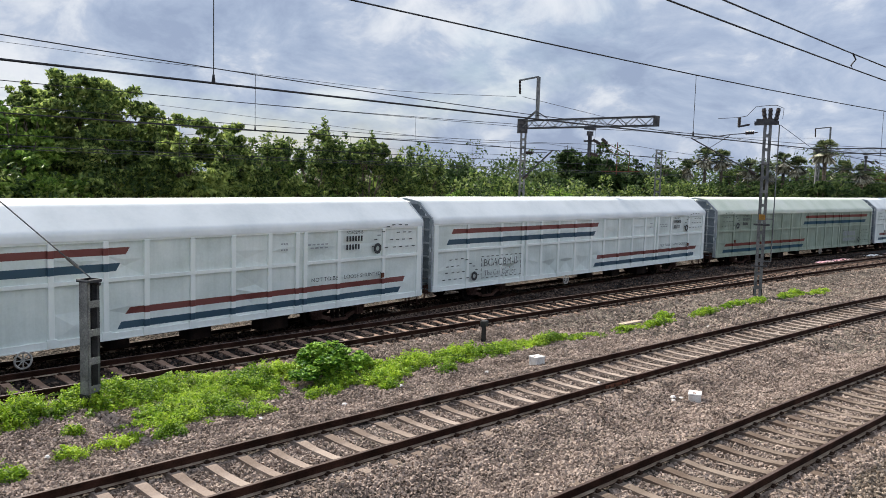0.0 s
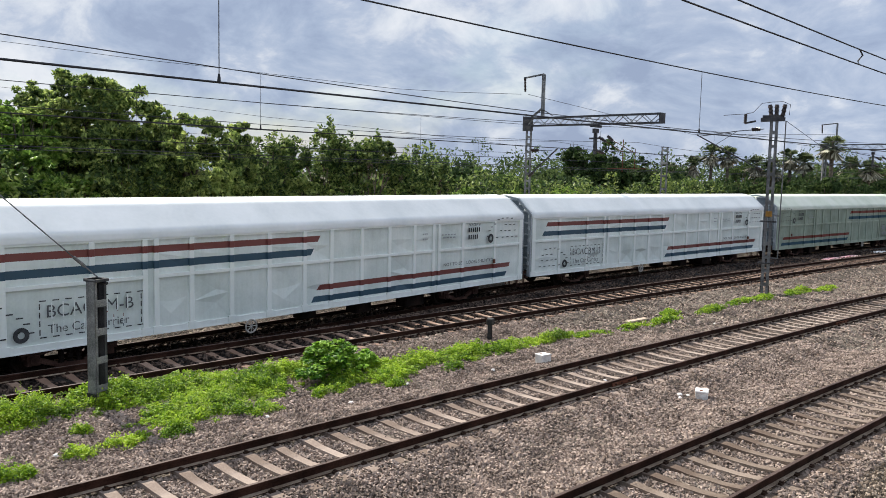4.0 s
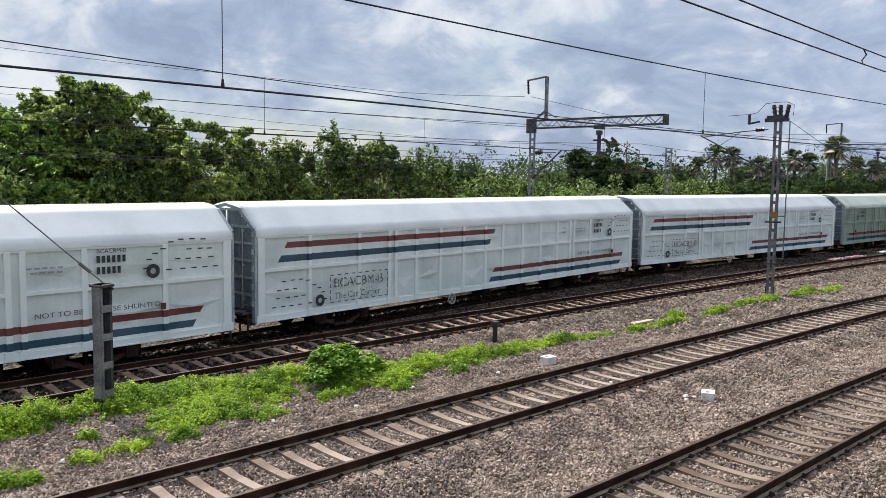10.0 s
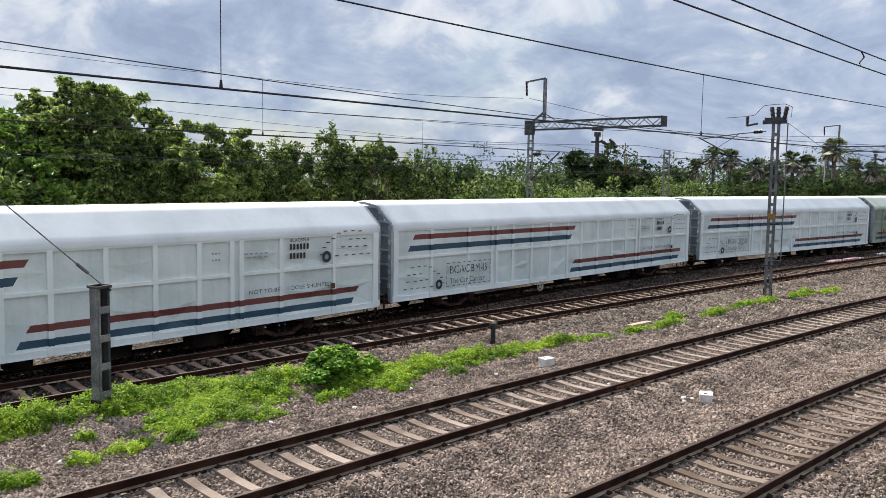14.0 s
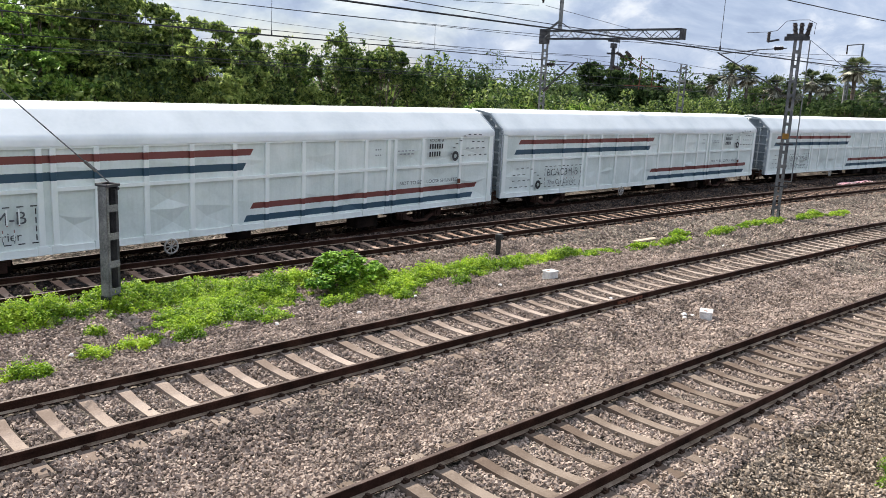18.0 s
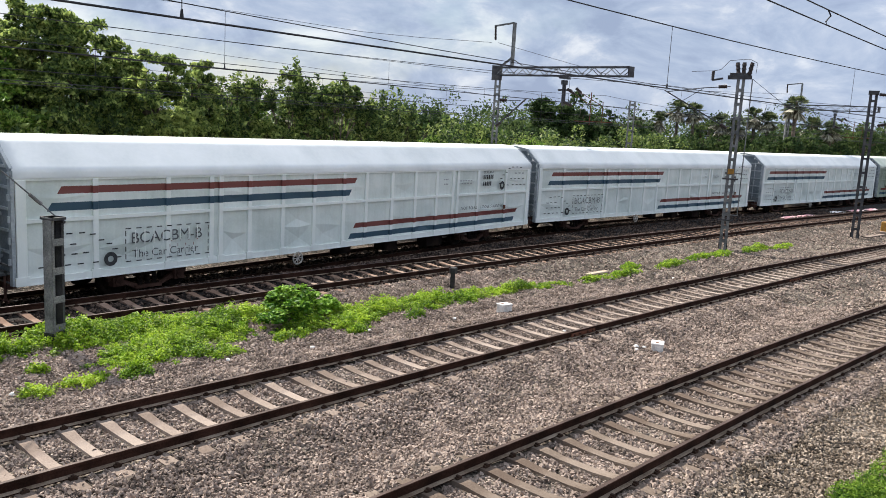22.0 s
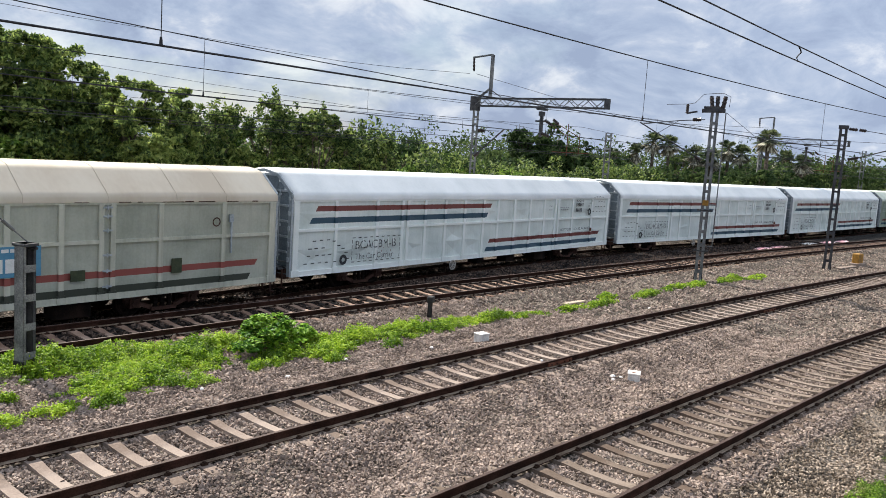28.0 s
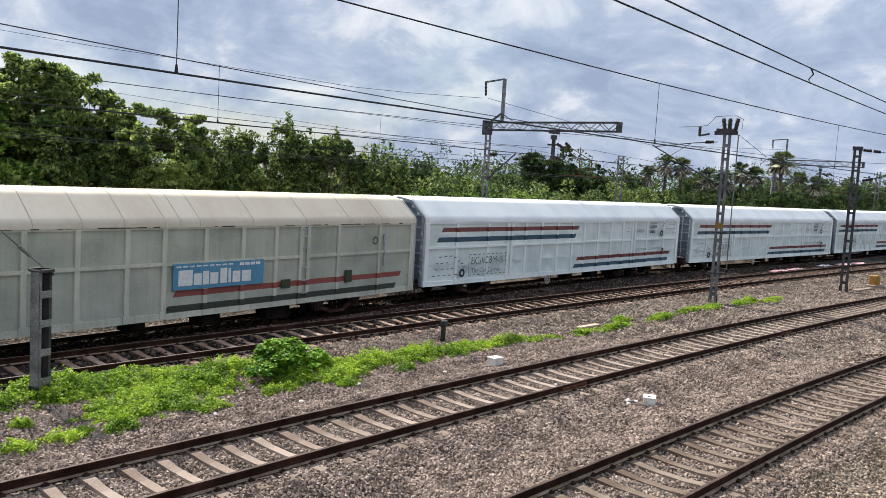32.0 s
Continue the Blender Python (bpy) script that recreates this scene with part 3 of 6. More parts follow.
def build_line(name_label, line, s0, s1, t0, t1, z=0.0, pitch=0.6):
    """Rails from s0 to s1, sleepers from t0 to t1."""
    track = tagged(new("railway_track"), name_label, "railway track", kind="structure")
    for side in (-1, 1):
        part("rail", rail_mesh(line, s0, s1, side, z), [M_RAIL, M_RAILTOP, M_RAILFOOT], track, "rust-brown flat-bottomed rail")
    clips = Build()
    for s in np.arange(t0, t1, pitch):
        c, d, q = station_frame(line, float(s))
        ob = new("sleeper", SLEEPERDK if line is LINE_NEAR else (SLEEPERRED if line is LINE_FAR else SLEEPER))
        ob.parent = track
        ob.matrix_local = pose(c.x, c.y + random.uniform(-0.02, 0.02), z + random.uniform(-0.008, 0.004), 0, 0, math.degrees(math.atan2(d.y, d.x)) + random.uniform(-0.7, 0.7))
        if s < 46:
            for side in (-1, 1):
                for e in (-1, 1):
                    p = c + q * (side * 0.872 + e * 0.10) + Vector((0, 0, z - 0.165))
                    clips.bar(p - d * 0.05, p + d * 0.05, 0.055, 0.05)
                    clips.bar(p - q * 0.03 + Vector((0, 0, 0.03)), p + q * 0.03 + Vector((0, 0, 0.03)), 0.04, 0.03)
    tagged(part("rail_fastenings", clips, M_CLIP, track, "rusty rail clips"), kind="stuff")
    return track


build_line("broad-gauge line with concrete sleepers nearest the bridge", LINE_NEAR, -14, 140, 5.0, 75)
build_line("broad-gauge running line with pale concrete sleepers", LINE_MID, -14, 150, 1.0, 90)
mid_track = bpy.data.objects["railway_track.001"]


def fishplate(track, line, s, side):
    """Bolted joint bars on both sides of a rail."""
    c, d, q = station_frame(line, s)
    p = c + q * (side * 0.872) + Vector((0, 0, -0.09))
    joint = part("fishplate", Build().bar(p - d * 0.5 - q * 0.028, p + d * 0.5 - q * 0.028, 0.03, 0.085).bar(p - d * 0.5 + q * 0.028, p + d * 0.5 + q * 0.028, 0.03, 0.085), M_RUSTY, track, "rusty bolted joint bars")
    for k in (-0.38, -0.16, 0.16, 0.38):
        part("bolt", Build().tube(p + d * k - q * 0.07, p + d * k + q * 0.07, 0.022, n=6), M_CLIP, joint)


for s_joint in (17.3, 30.2):
    fishplate(mid_track, LINE_MID, s_joint, -1)
build_line("broad-gauge line with reddish sleepers beside the train", LINE_FAR, -14, 160, 2.0, 110)
build_line("siding on which the goods train stands in shade", LINE_TRAIN, -14, 170, 0.0, 110, Z_SIDING)


# ---------------------------------------------------------------- car-carrier wagons
HALF, WID = 12.28, 1.6
SILL, KNEE, MID = 0.41, 3.38, 2.06
POSTS = [s * p for s in (-1, 1) for p in (12.13, 10.15, 7.9, 6.38, 6.03, 4.9, 3.5, 2.07, 0.6)]
ROOF = [(1.625, 3.16), (1.625, 3.30), (1.60, 3.38), (1.55, 3.43), (1.50, 3.471), (1.46, 3.504), (0.84, 4.015), (0.80, 4.048), (0.74, 4.09), (0.66, 4.125), (0.50, 4.165), (0.28, 4.205), (0.0, 4.23)]


def text_mesh(words, size, mat, width=None):
    """Words as a flat mesh that stands in the xz plane and faces -y, lower left corner at the origin."""
    cu = bpy.data.curves.new("words", "FONT")
    cu.body, cu.size = words, size
    ob = new("words", cu)
    bpy.context.view_layer.update()
    me = bpy.data.meshes.new_from_object(ob.evaluated_get(bpy.context.evaluated_depsgraph_get()))
    bpy.data.objects.remove(ob)
    co = np.empty(len(me.vertices) * 3)
    me.vertices.foreach_get("co", co)
    co = co.reshape(-1, 3)
    k = (width / (co[:, 0].max() - co[:, 0].min())) if width else 1.0
    co = np.stack([co[:, 0] * k, co[:, 2] * 0, co[:, 1]], 1)
    me.vertices.foreach_set("co", co.ravel())
    me.materials.clear()
    me.materials.append(mat)
    me.update()
    return me


def panel_mesh(x0, x1, z0, z1, mat, seed, dent):
    """Pressed sheet between two posts, buckled by use into flat facets that meet in diagonal creases."""
    rnd = random.Random(seed)
    amp = dent * (rnd.uniform(0.6, 1.15) if rnd.random() < 0.6 else rnd.uniform(0.05, 0.3))
    W, H, y = x1 - x0, z1 - z0, -WID + 0.045

    def p(u, w, d):
        return (x0 + W * u, y + amp * d, z0 + H * w)
    v = [p(0, 0, 0), p(1, 0, 0), p(1, 1, 0), p(0, 1, 0), p(0, rnd.uniform(0.4, 0.6), 0), p(1, rnd.uniform(0.4, 0.6), 0)]
    push = rnd.choice((-0.6, 0.9, 1.0))
    v += [p(rnd.uniform(0.32, 0.68), rnd.uniform(0.2, 0.36), push * rnd.uniform(0.6, 1.0)), p(rnd.uniform(0.32, 0.68), rnd.uniform(0.62, 0.82), rnd.uniform(-0.5, 0.8)), p(rnd.uniform(0.4, 0.6), 0.5, -push * rnd.uniform(0.1, 0.5))]
    f = [(0, 1, 6), (1, 5, 6), (5, 8, 6), (8, 4, 6), (4, 0, 6), (3, 7, 2), (2, 7, 5), (5, 7, 8), (8, 7, 4), (4, 7, 3)]
    return raw_mesh("panel", np.array(v), np.array(f), mat)


def ring_mesh(r0, r1, n=20):
    b = Build()
    vs = [(r * math.cos(2 * math.pi * k / n), 0, r * math.sin(2 * math.pi * k / n)) for r in (r0, r1) for k in range(n)]
    return b.add(vs, [(k, (k + 1) % n, n + (k + 1) % n, n + k) for k in range(n)])


def wheelset_mesh():
    b = Build()
    b.lathe([(0.075, -0.95), (0.075, 0.95)], n=10, axis="y")
    for s in (-1, 1):
        y = s * 0.87
        prof = [(0.08, y - 0.07), (0.30, y - 0.02), (0.36, y - 0.065), (0.42, y - 0.065), (0.42, y + 0.06), (0.36, y + 0.065), (0.30, y + 0.03), (0.08, y + 0.07)]
        b.lathe(prof, n=22, axis="y")
        b.lathe([(0.36, y - s * 0.065), (0.447, y - s * 0.065), (0.447, y - s * 0.095), (0.36, y - s * 0.095)], n=22, axis="y")
        for k in range(4):
            a = k * math.pi / 2
            b.box(0.12, y - 0.03 + s * 0.03, -0.02, 0.33, y + 0.03 + s * 0.03, 0.02, Matrix.Rotation(a, 4, "Y"))
    return b.mesh("wheelset", M_UNDER)


def bogie_meshes():
    """Bolster, cast side frame (sloped arms down to a spring nest), coil spring and axle box."""
    f = Build()
    f.bar((-1.28, 0, 0.52), (-0.55, 0, 0.66), 0.16, 0.17)
    f.bar((1.28, 0, 0.52), (0.55, 0, 0.66), 0.16, 0.17)
    f.bar((-0.6, 0, 0.68), (0.6, 0, 0.68), 0.18, 0.16)
    f.bar((-1.0, 0, 0.46), (-0.38, 0, 0.22), 0.14, 0.13)
    f.bar((1.0, 0, 0.46), (0.38, 0, 0.22), 0.14, 0.13)
    f.box(-0.42, -0.12, 0.14, 0.42, 0.12, 0.24)
    s = Build().lathe([(0.0, 0.24), (0.085, 0.24), (0.06, 0.30), (0.085, 0.36), (0.06, 0.42), (0.085, 0.48), (0.06, 0.54), (0.085, 0.60), (0.0, 0.60)], n=10)
    x = Build().box(-0.16, -0.13, 0.29, 0.16, 0.13, 0.57).tube((0, -0.17, 0.42), (0, 0.17, 0.42), 0.11, n=10)
    c = Build().box(-0.22, -1.1, 0.5, 0.22, 1.1, 0.85)
    return c.mesh("bolster", M_UNDER), f.mesh("side_frame", M_BOGIE), s.mesh("spring", M_UNDER), x.mesh("axle_box", M_BOGIE)


WHEELSET = wheelset_mesh()
BOLSTER, FRAME, SPRING, AXLEBOX = bogie_meshes()
TXT_CODE = text_mesh("BCACBM-B", 0.46, M_INKMID, 2.35)
TXT_SMALL = text_mesh("BCACBM-B", 0.16, M_INK, 0.8)
TXT_NAME = text_mesh("The Car Carrier", 0.32, M_INKMID, 2.2)
TXT_SHUNT1 = text_mesh("NOT TO BE", 0.19, M_INKMID, 1.2)
TXT_SHUNT2 = text_mesh("LOOSE SHUNTED", 0.19, M_INKMID, 1.85)
WHEELSETS = []


def on_side(name, me, wagon, x, z, label="", y=-WID - 0.052):
    ob = new(name, me)
    ob.parent = wagon
    ob.location = (x, y, z)
    return tagged(ob, label)


def dashes(rows, w=0.17, h=0.035):
    b = Build()
    for x, z in rows:
        b.add([(x, 0, z), (x + w, 0, z), (x + w, 0, z + h), (x, 0, z + h)], [(0, 1, 2, 3)])
    return b


def bars(columns, x, z, w, h, gap):
    """A line of writing that is not lettered: one plain upright bar a character."""
    b = Build()
    for k in range(columns):
        a = x + k * (w + gap)
        b.add([(a, 0, z), (a + w, 0, z), (a + w, 0, z + h), (a, 0, z + h)], [(0, 1, 2, 3)])
    return b


def car_outline(b_dir):
    """Stencilled car outline in dashes; b_dir 1: tail to the left."""
    rows = [(-1.9, 0.02), (-1.55, 0.02), (-1.2, 0.02), (-0.85, 0.02), (-0.42, 0.02), (-1.75, 0.3), (-1.35, 0.3), (-1.02, 0.3), (-0.7, 0.31), (-1.7, 0.56), (-1.4, 0.57), (-1.05, 0.57),
            (-1.5, 0.84), (-1.15, 0.86), (-0.8, 0.86), (-0.5, 0.8), (-0.25, 0.62), (-0.02, 0.5), (0.15, 0.34), (0.25, 0.1)]
    return dashes(rows) if b_dir > 0 else dashes([(-x - 0.17, z) for x, z in rows])


def build_wagon(label, side, pan, roof, end, group, turned=False, cream=False, seed=1, dent=0.03):
    """Covered bogie car carrier; local x along the train, camera side is -y, z = 0 on the rail."""
    f = -1 if turned else 1
    w = thing("car_carrier_wagon", label, "railway wagon", group)
    posts = sorted(f * p for p in POSTS)
    # core: inner box that closes the body, floor and the far side
    core = Build()
    core.box(-HALF + 0.04, -WID + 0.17, SILL + 0.02, HALF - 0.04, WID - 0.02, 3.2)
    part("body", core, side, w)
    sill = Build()
    sill.box(-HALF, -WID - 0.012, SILL, HALF, -WID + 0.06, SILL + 0.17)
    sill.box(-HALF, -WID - 0.03, SILL - 0.02, HALF, -WID + 0.05, SILL + 0.015)
    part("sole_bar", sill, side, w)
    head = Build().box(-HALF, -WID - 0.005, 3.1, HALF, -WID + 0.06, 3.2)
    part("cant_rail", head, side, w)
    for k, x in enumerate(posts):
        b = Build()
        wd = 0.078 if k not in (0, len(posts) - 1) else 0.13
        b.bevel_box(-wd, -0.016, 0, wd, 0.07, 2.6, 0.012)
        b.v = [(x + a, -WID - 0.012 + c, SILL + 0.12 + z) for a, c, z in b.v]
        b.box(x - wd - 0.05, -WID - 0.04, SILL, x + wd + 0.05, -WID + 0.02, SILL + 0.22)
        part("side_post", b, side, w)
    for k in range(len(posts) - 1):
        a, c = posts[k] + 0.062, posts[k + 1] - 0.062
        if c - a < 0.35:
            part("panel", panel_mesh(a, c, SILL + 0.15, 3.12, pan, seed * 50 + k, dent * 0.2), pan, w)
            continue
        for z0, z1 in ((SILL + 0.15, MID - 0.05), (MID + 0.05, 3.12)):
            part("panel", panel_mesh(a, c, z0, z1, pan, seed * 50 + k * 2 + (z0 > 1), dent * (1.3 if z0 < 1 else 0.55)), pan, w)
        part("side_rail", Build().box(a, -WID - 0.022, MID - 0.05, c, -WID + 0.05, MID + 0.05), side, w)
    # roof: one rounded sheet, very slightly uneven
    b = Build()
    prof = [(-y, z) for y, z in ROOF] + [(y, z) for y, z in reversed(ROOF[:-1])]
    n, xs = len(prof), np.linspace(-HALF - 0.03, HALF + 0.03, 61)
    for x in xs:
        for y, z in prof:
            dz = 0.006 * noise.noise((x * 0.8, y * 1.2, seed * 3.1)) if 3.4 < z else 0.0
            b.v.append((float(x), y, z + dz))
    for i in range(len(xs) - 1):
        for k in range(n - 1):
            b.f.append((i * n + k, (i + 1) * n + k, (i + 1) * n + k + 1, i * n + k + 1))
    b.f += [tuple(range(n)), tuple(range((len(xs) - 1) * n, len(xs) * n))]
    b.mi = [0] * len(b.f)
    part("roof", b, roof, w, smooth=True)
    seams = ([-9.6, -7.7, -5.6, -3.3, -1.97, -0.72, 0.58, 1.1, 1.8, 3.87, 6.2, 8.4, 10.2] if cream else [])
    for x in seams:
        s = Build()
        for (y0, z0), (y1, z1) in zip(prof[:-1], prof[1:]):
            if y1 <= 0.3:
                s.bar((x, y0 * 1.004, z0 + 0.008), (x, y1 * 1.004, z1 + 0.008), 0.006, 0.010, (1, 0, 0))
        part("roof_seam", s, M_SEAM if cream else M_ENDRIB, w)
    # ends: doors with ribs, hinge posts
    for e in (-1, 1):
        X = e * HALF
        for s in (-1, 1):
            d = Build()
            y0, y1 = sorted((s * 0.05, s * 1.44))
            d.add([(X + e * 0.02, y0, 0.75), (X + e * 0.02, y1, 0.75), (X + e * 0.02, y1, 3.45 if s > 0 else 4.1), (X + e * 0.02, y0, 4.1 if s > 0 else 3.45)], [(0, 1, 2, 3)])
            d.box(min(X, X + e * 0.05), min(s * 0.05, s * 0.75), 0.8, max(X, X + e * 0.05), max(s * 0.05, s * 0.75), 4.02)
            d.box(min(X, X + e * 0.05), min(s * 0.75, s * 1.1), 0.8, max(X, X + e * 0.05), max(s * 0.75, s * 1.1), 3.76)
            d.box(min(X, X + e * 0.05), min(s * 1.1, s * 1.42), 0.8, max(X, X + e * 0.05), max(s * 1.1, s * 1.42), 3.48)
            for y in (0.12, 0.72):
                d.box(min(X, X + e * 0.085), min(s * y, s * (y + 0.08)), 0.8, max(X, X + e * 0.085), max(s * y, s * (y + 0.08)), 4.0)
            part("end_door", d, end, w, "ribbed end door")
            for z in (1.25, 1.8, 2.35, 2.9, 3.42, 3.95):
                r = Build().box(min(X, X + e * 0.10), min(s * 0.06, s * (1.42 if z < 3.4 else (1.32 if z < 3.5 else 0.82))), z, max(X, X + e * 0.10), max(s * 0.06, s * (1.42 if z < 3.4 else (1.32 if z < 3.5 else 0.82))), z + 0.075)
                part("door_rib", r, M_ENDRIB, w)
            for y in (0.42, 0.98):
                rod = Build().tube((X + e * 0.12, s * y, 0.85), (X + e * 0.12, s * y, 3.5), 0.022, n=6)
                for z in (1.1, 2.2, 3.3):
                    rod.box(X + e * 0.1 - 0.03, s * y - 0.05, z, X + e * 0.1 + 0.03, s * y + 0.05, z + 0.07)
                part("lock_rod", rod, M_ENDRIB, w)
            post = Build()
            post.box(min(X, X + e * 0.09), min(s * 1.44, s * 1.6), SILL, max(X, X + e * 0.09), max(s * 1.44, s * 1.6), 3.36)
            post.bar((X + e * 0.045, s * 1.53, 3.37), (X + e * 0.045, s * 0.78, 4.0), 0.09, 0.12)
            post.bar((X + e * 0.045, s * 0.82, 4.0), (X + e * 0.045, 0, 4.14), 0.09, 0.1)
            part("end_post", post, M_ENDRIB, w)
            for z in (0.95, 1.5, 2.05, 2.6, 3.15):
                part("hinge", Build().tube((X + e * 0.09, s * 1.5, z), (X + e * 0.09, s * 1.5, z + 0.16), 0.055, n=8).box(X - 0.03 + e * 0.06, s * 1.5 - 0.1, z + 0.04, X + 0.03 + e * 0.06, s * 1.5 + 0.1, z + 0.12), M_ENDRIB, w)
        foot = Build().box(min(X, X + e * 0.35), -1.3, 0.66, max(X, X + e * 0.35), 1.3, 0.74)
        for k in range(3):
            foot.bar((X + e * 0.12, -1.45, 0.5 + k * 0.22), (X + e * 0.12, -1.0, 0.5 + k * 0.22), 0.04, 0.04)
        part("end_step", foot, M_STEEL, w)
        part("headstock", Build().box(min(X - e * 0.12, X + e * 0.1), -1.35, 0.3, max(X - e * 0.12, X + e * 0.1), 1.35, 0.68), M_BOGIE, w, "rusty end beam")
        for y in (-1.28, -0.85, 0.85, 1.28):
            part("end_bracket", Build().bar((X + e * 0.14, y, 0.66), (X + e * 0.14, y, -0.02), 0.05, 0.06).bar((X + e * 0.14, y - 0.16, 0.0), (X + e * 0.14, y + 0.16, 0.0), 0.05, 0.05), M_BOGIE, w)
        for y in (-0.5, 0.3):
            part("uncoupling_rod", Build().pipe([(X + e * 0.12, y, 0.6), (X + e * 0.34, y, 0.35), (X + e * 0.3, y, 0.0)], 0.03), M_RUSTY, w)
        c = Build().box(min(X, X + e * 0.42), -0.1, 0.9 - 0.3, max(X, X + e * 0.42), 0.1, 0.9 - 0.08)
        c.box(min(X + e * 0.34, X + e * 0.5), -0.17, 0.55, max(X + e * 0.34, X + e * 0.5), 0.17, 0.88)
        part("coupler", c, M_UNDER, w, "rusty centre coupler")
        hose = Build().pipe([(X + e * 0.1, 0.45, 0.7), (X + e * 0.3, 0.45, 0.5), (X + e * 0.45, 0.4, 0.42)], 0.025)
        part("brake_hose", hose, M_UNDER, w)
    # underframe
    u = Build()
    u.box(-HALF + 0.3, -0.35, 0.42, HALF - 0.3, 0.35, 0.75)
    for x in np.linspace(-5.5, 5.5, 9):
        u.box(float(x) - 0.06, -1.45, 0.44, float(x) + 0.06, 1.45, 0.6)
    part("underframe", u, M_UNDER, w)
    for x0, x1, z0 in ((f * -0.3, f * 0.3, 0.05), (f * 2.2, f * 3.0, -0.05), (f * 4.9, f * 6.0, -0.12)):
        t = Build()
        t.bevel_box(min(x0, x1), -1.2, z0, max(x0, x1), -0.6, 0.45, 0.04)
        part("equipment_box", t, M_UNDER, w)
    rod = Build().pipe([(f * -6.4, -1.25, 0.36), (f * 0.2, -1.25, 0.40)], 0.03)
    rod.pipe([(f * -6.4, -1.1, 0.30), (f * 5.0, -1.1, 0.30)], 0.02)
    part("brake_rod", rod, M_RUSTY, w, "rusty brake rod")
    hw = Build()
    for k in range(16):
        a, c = 2 * math.pi * k / 16, 2 * math.pi * (k + 1) / 16
        hw.tube((0.21 * math.cos(a), 0, 0.21 * math.sin(a)), (0.21 * math.cos(c), 0, 0.21 * math.sin(c)), 0.028, n=6)
    for k in range(4):
        a = math.pi * k / 4
        hw.tube((-0.2 * math.cos(a), 0, -0.2 * math.sin(a)), (0.2 * math.cos(a), 0, 0.2 * math.sin(a)), 0.016, n=5)
    if not cream:
        on_side("hand_wheel", hw.mesh("hand_wheel", M_WHEELW), w, f * -2.8, 0.2, "white-painted brake hand wheel", -WID - 0.03)
    spindle = Build().tube((f * -2.8, -WID - 0.03, 0.2), (f * -2.8, -1.1, 0.2), 0.03)
    part("brake_spindle", spindle, M_UNDER, w)
    for e in (-1, 1):
        bg = new("bogie", BOLSTER)
        bg.parent = w
        bg.location = (e * 8.3, 0, Z_SIDING - Z_TRAIN)
        for q in (-1, 1):
            ws = new("wheelset", WHEELSET)
            ws.parent = bg
            ws.location = (q * 1.0, 0, 0.42)
            WHEELSETS.append((ws, q * 1.0))
            on_side("side_frame", FRAME, bg, 0, 0, "", q * 1.12)
            for x in (-0.24, 0.0, 0.24):
                on_side("spring", SPRING, bg, x, 0, "", q * 1.12)
            for x in (-1.0, 1.0):
                on_side("axle_box", AXLEBOX, bg, x, 0, "", q * 1.14)
    # stencils
    if not cream:
        big = (f * -7.95)
        if not turned:
            tagged(on_side("type_lettering", TXT_CODE, w, big - 1.2, 1.26, "worn dark stencilled lettering"), kind="stuff")
            tagged(on_side("name_lettering", TXT_NAME, w, big - 1.15, 0.85, "worn dark stencilled lettering"), kind="stuff")
            gaps = Build()
            for k in range(8):
                for x, z, gh, gw in ((-1.06 + k * 0.294, 1.22, 0.42, 0.035), (-1.02 + k * 0.27, 0.78, 0.36, 0.02)):
                    gaps.add([(x, 0, z), (x + gw, 0, z), (x + gw, 0, z + gh), (x, 0, z + gh)], [(0, 1, 2, 3)])
            tagged(on_side("stencil_bridge", gaps.mesh("stencil_bridge", side), w, big, 0, "", -WID - 0.056), kind="stuff")
            tagged(on_side("warning_lettering", TXT_SHUNT1, w, 6.6, 1.4, "faded stencilled warning"), kind="stuff")
            tagged(on_side("warning_lettering", TXT_SHUNT2, w, 8.1, 1.4, "faded stencilled warning"), kind="stuff")
        else:
            tagged(on_side("type_lettering", bars(8, -1.2, 0.32, 0.2, 0.34, 0.09).mesh("bars", M_INKPALE), w, big, 0.95), kind="stuff")
            tagged(on_side("name_lettering", bars(13, -1.15, -0.1, 0.12, 0.24, 0.06).mesh("bars", M_INKPALE), w, big, 0.95), kind="stuff")
        frame_d = dashes([(x, z) for x in np.arange(-1.35, 1.3, 0.33) for z in (0.71, 1.65)], 0.17, 0.03)
        for z in np.arange(0.79, 1.6, 0.22):
            for x in (-1.36, 1.4):
                frame_d.add([(x, 0, float(z)), (x + 0.03, 0, float(z)), (x + 0.03, 0, float(z) + 0.15), (x, 0, float(z) + 0.15)], [(0, 1, 2, 3)])
        tagged(on_side("stencil_frame", frame_d.mesh("stencil_frame", M_INK), w, big, 0.03), kind="stuff")
        tagged(on_side("car_stencil", car_outline(f).mesh("car_stencil", M_INK), w, f * -9.85, 0.8, "dashed stencil outline"), kind="stuff")
        tagged(on_side("car_stencil", car_outline(-f).mesh("car_stencil", M_INK), w, f * 9.9, 2.37, "dashed stencil outline"), kind="stuff")
        for x, z in ((f * -9.75, 0.88), (f * 9.77, 2.40)):
            on_side("wheel_emblem", ring_mesh(0.085, 0.2).mesh("wheel_emblem", M_INK), w, x, z, "black ring emblem")
        nb = f * 8.65
        for k, z, h in ((6, 2.72, 0.16), (5, 2.42, 0.16)):
            tagged(on_side("running_number", bars(k, -0.45, 0, 0.09, h + 0.03, 0.05).mesh("bars", M_INK), w, nb, z, "dark painted number"), kind="stuff")
        tagged(on_side("type_lettering", TXT_SMALL, w, nb - 0.45, 2.98), kind="stuff")
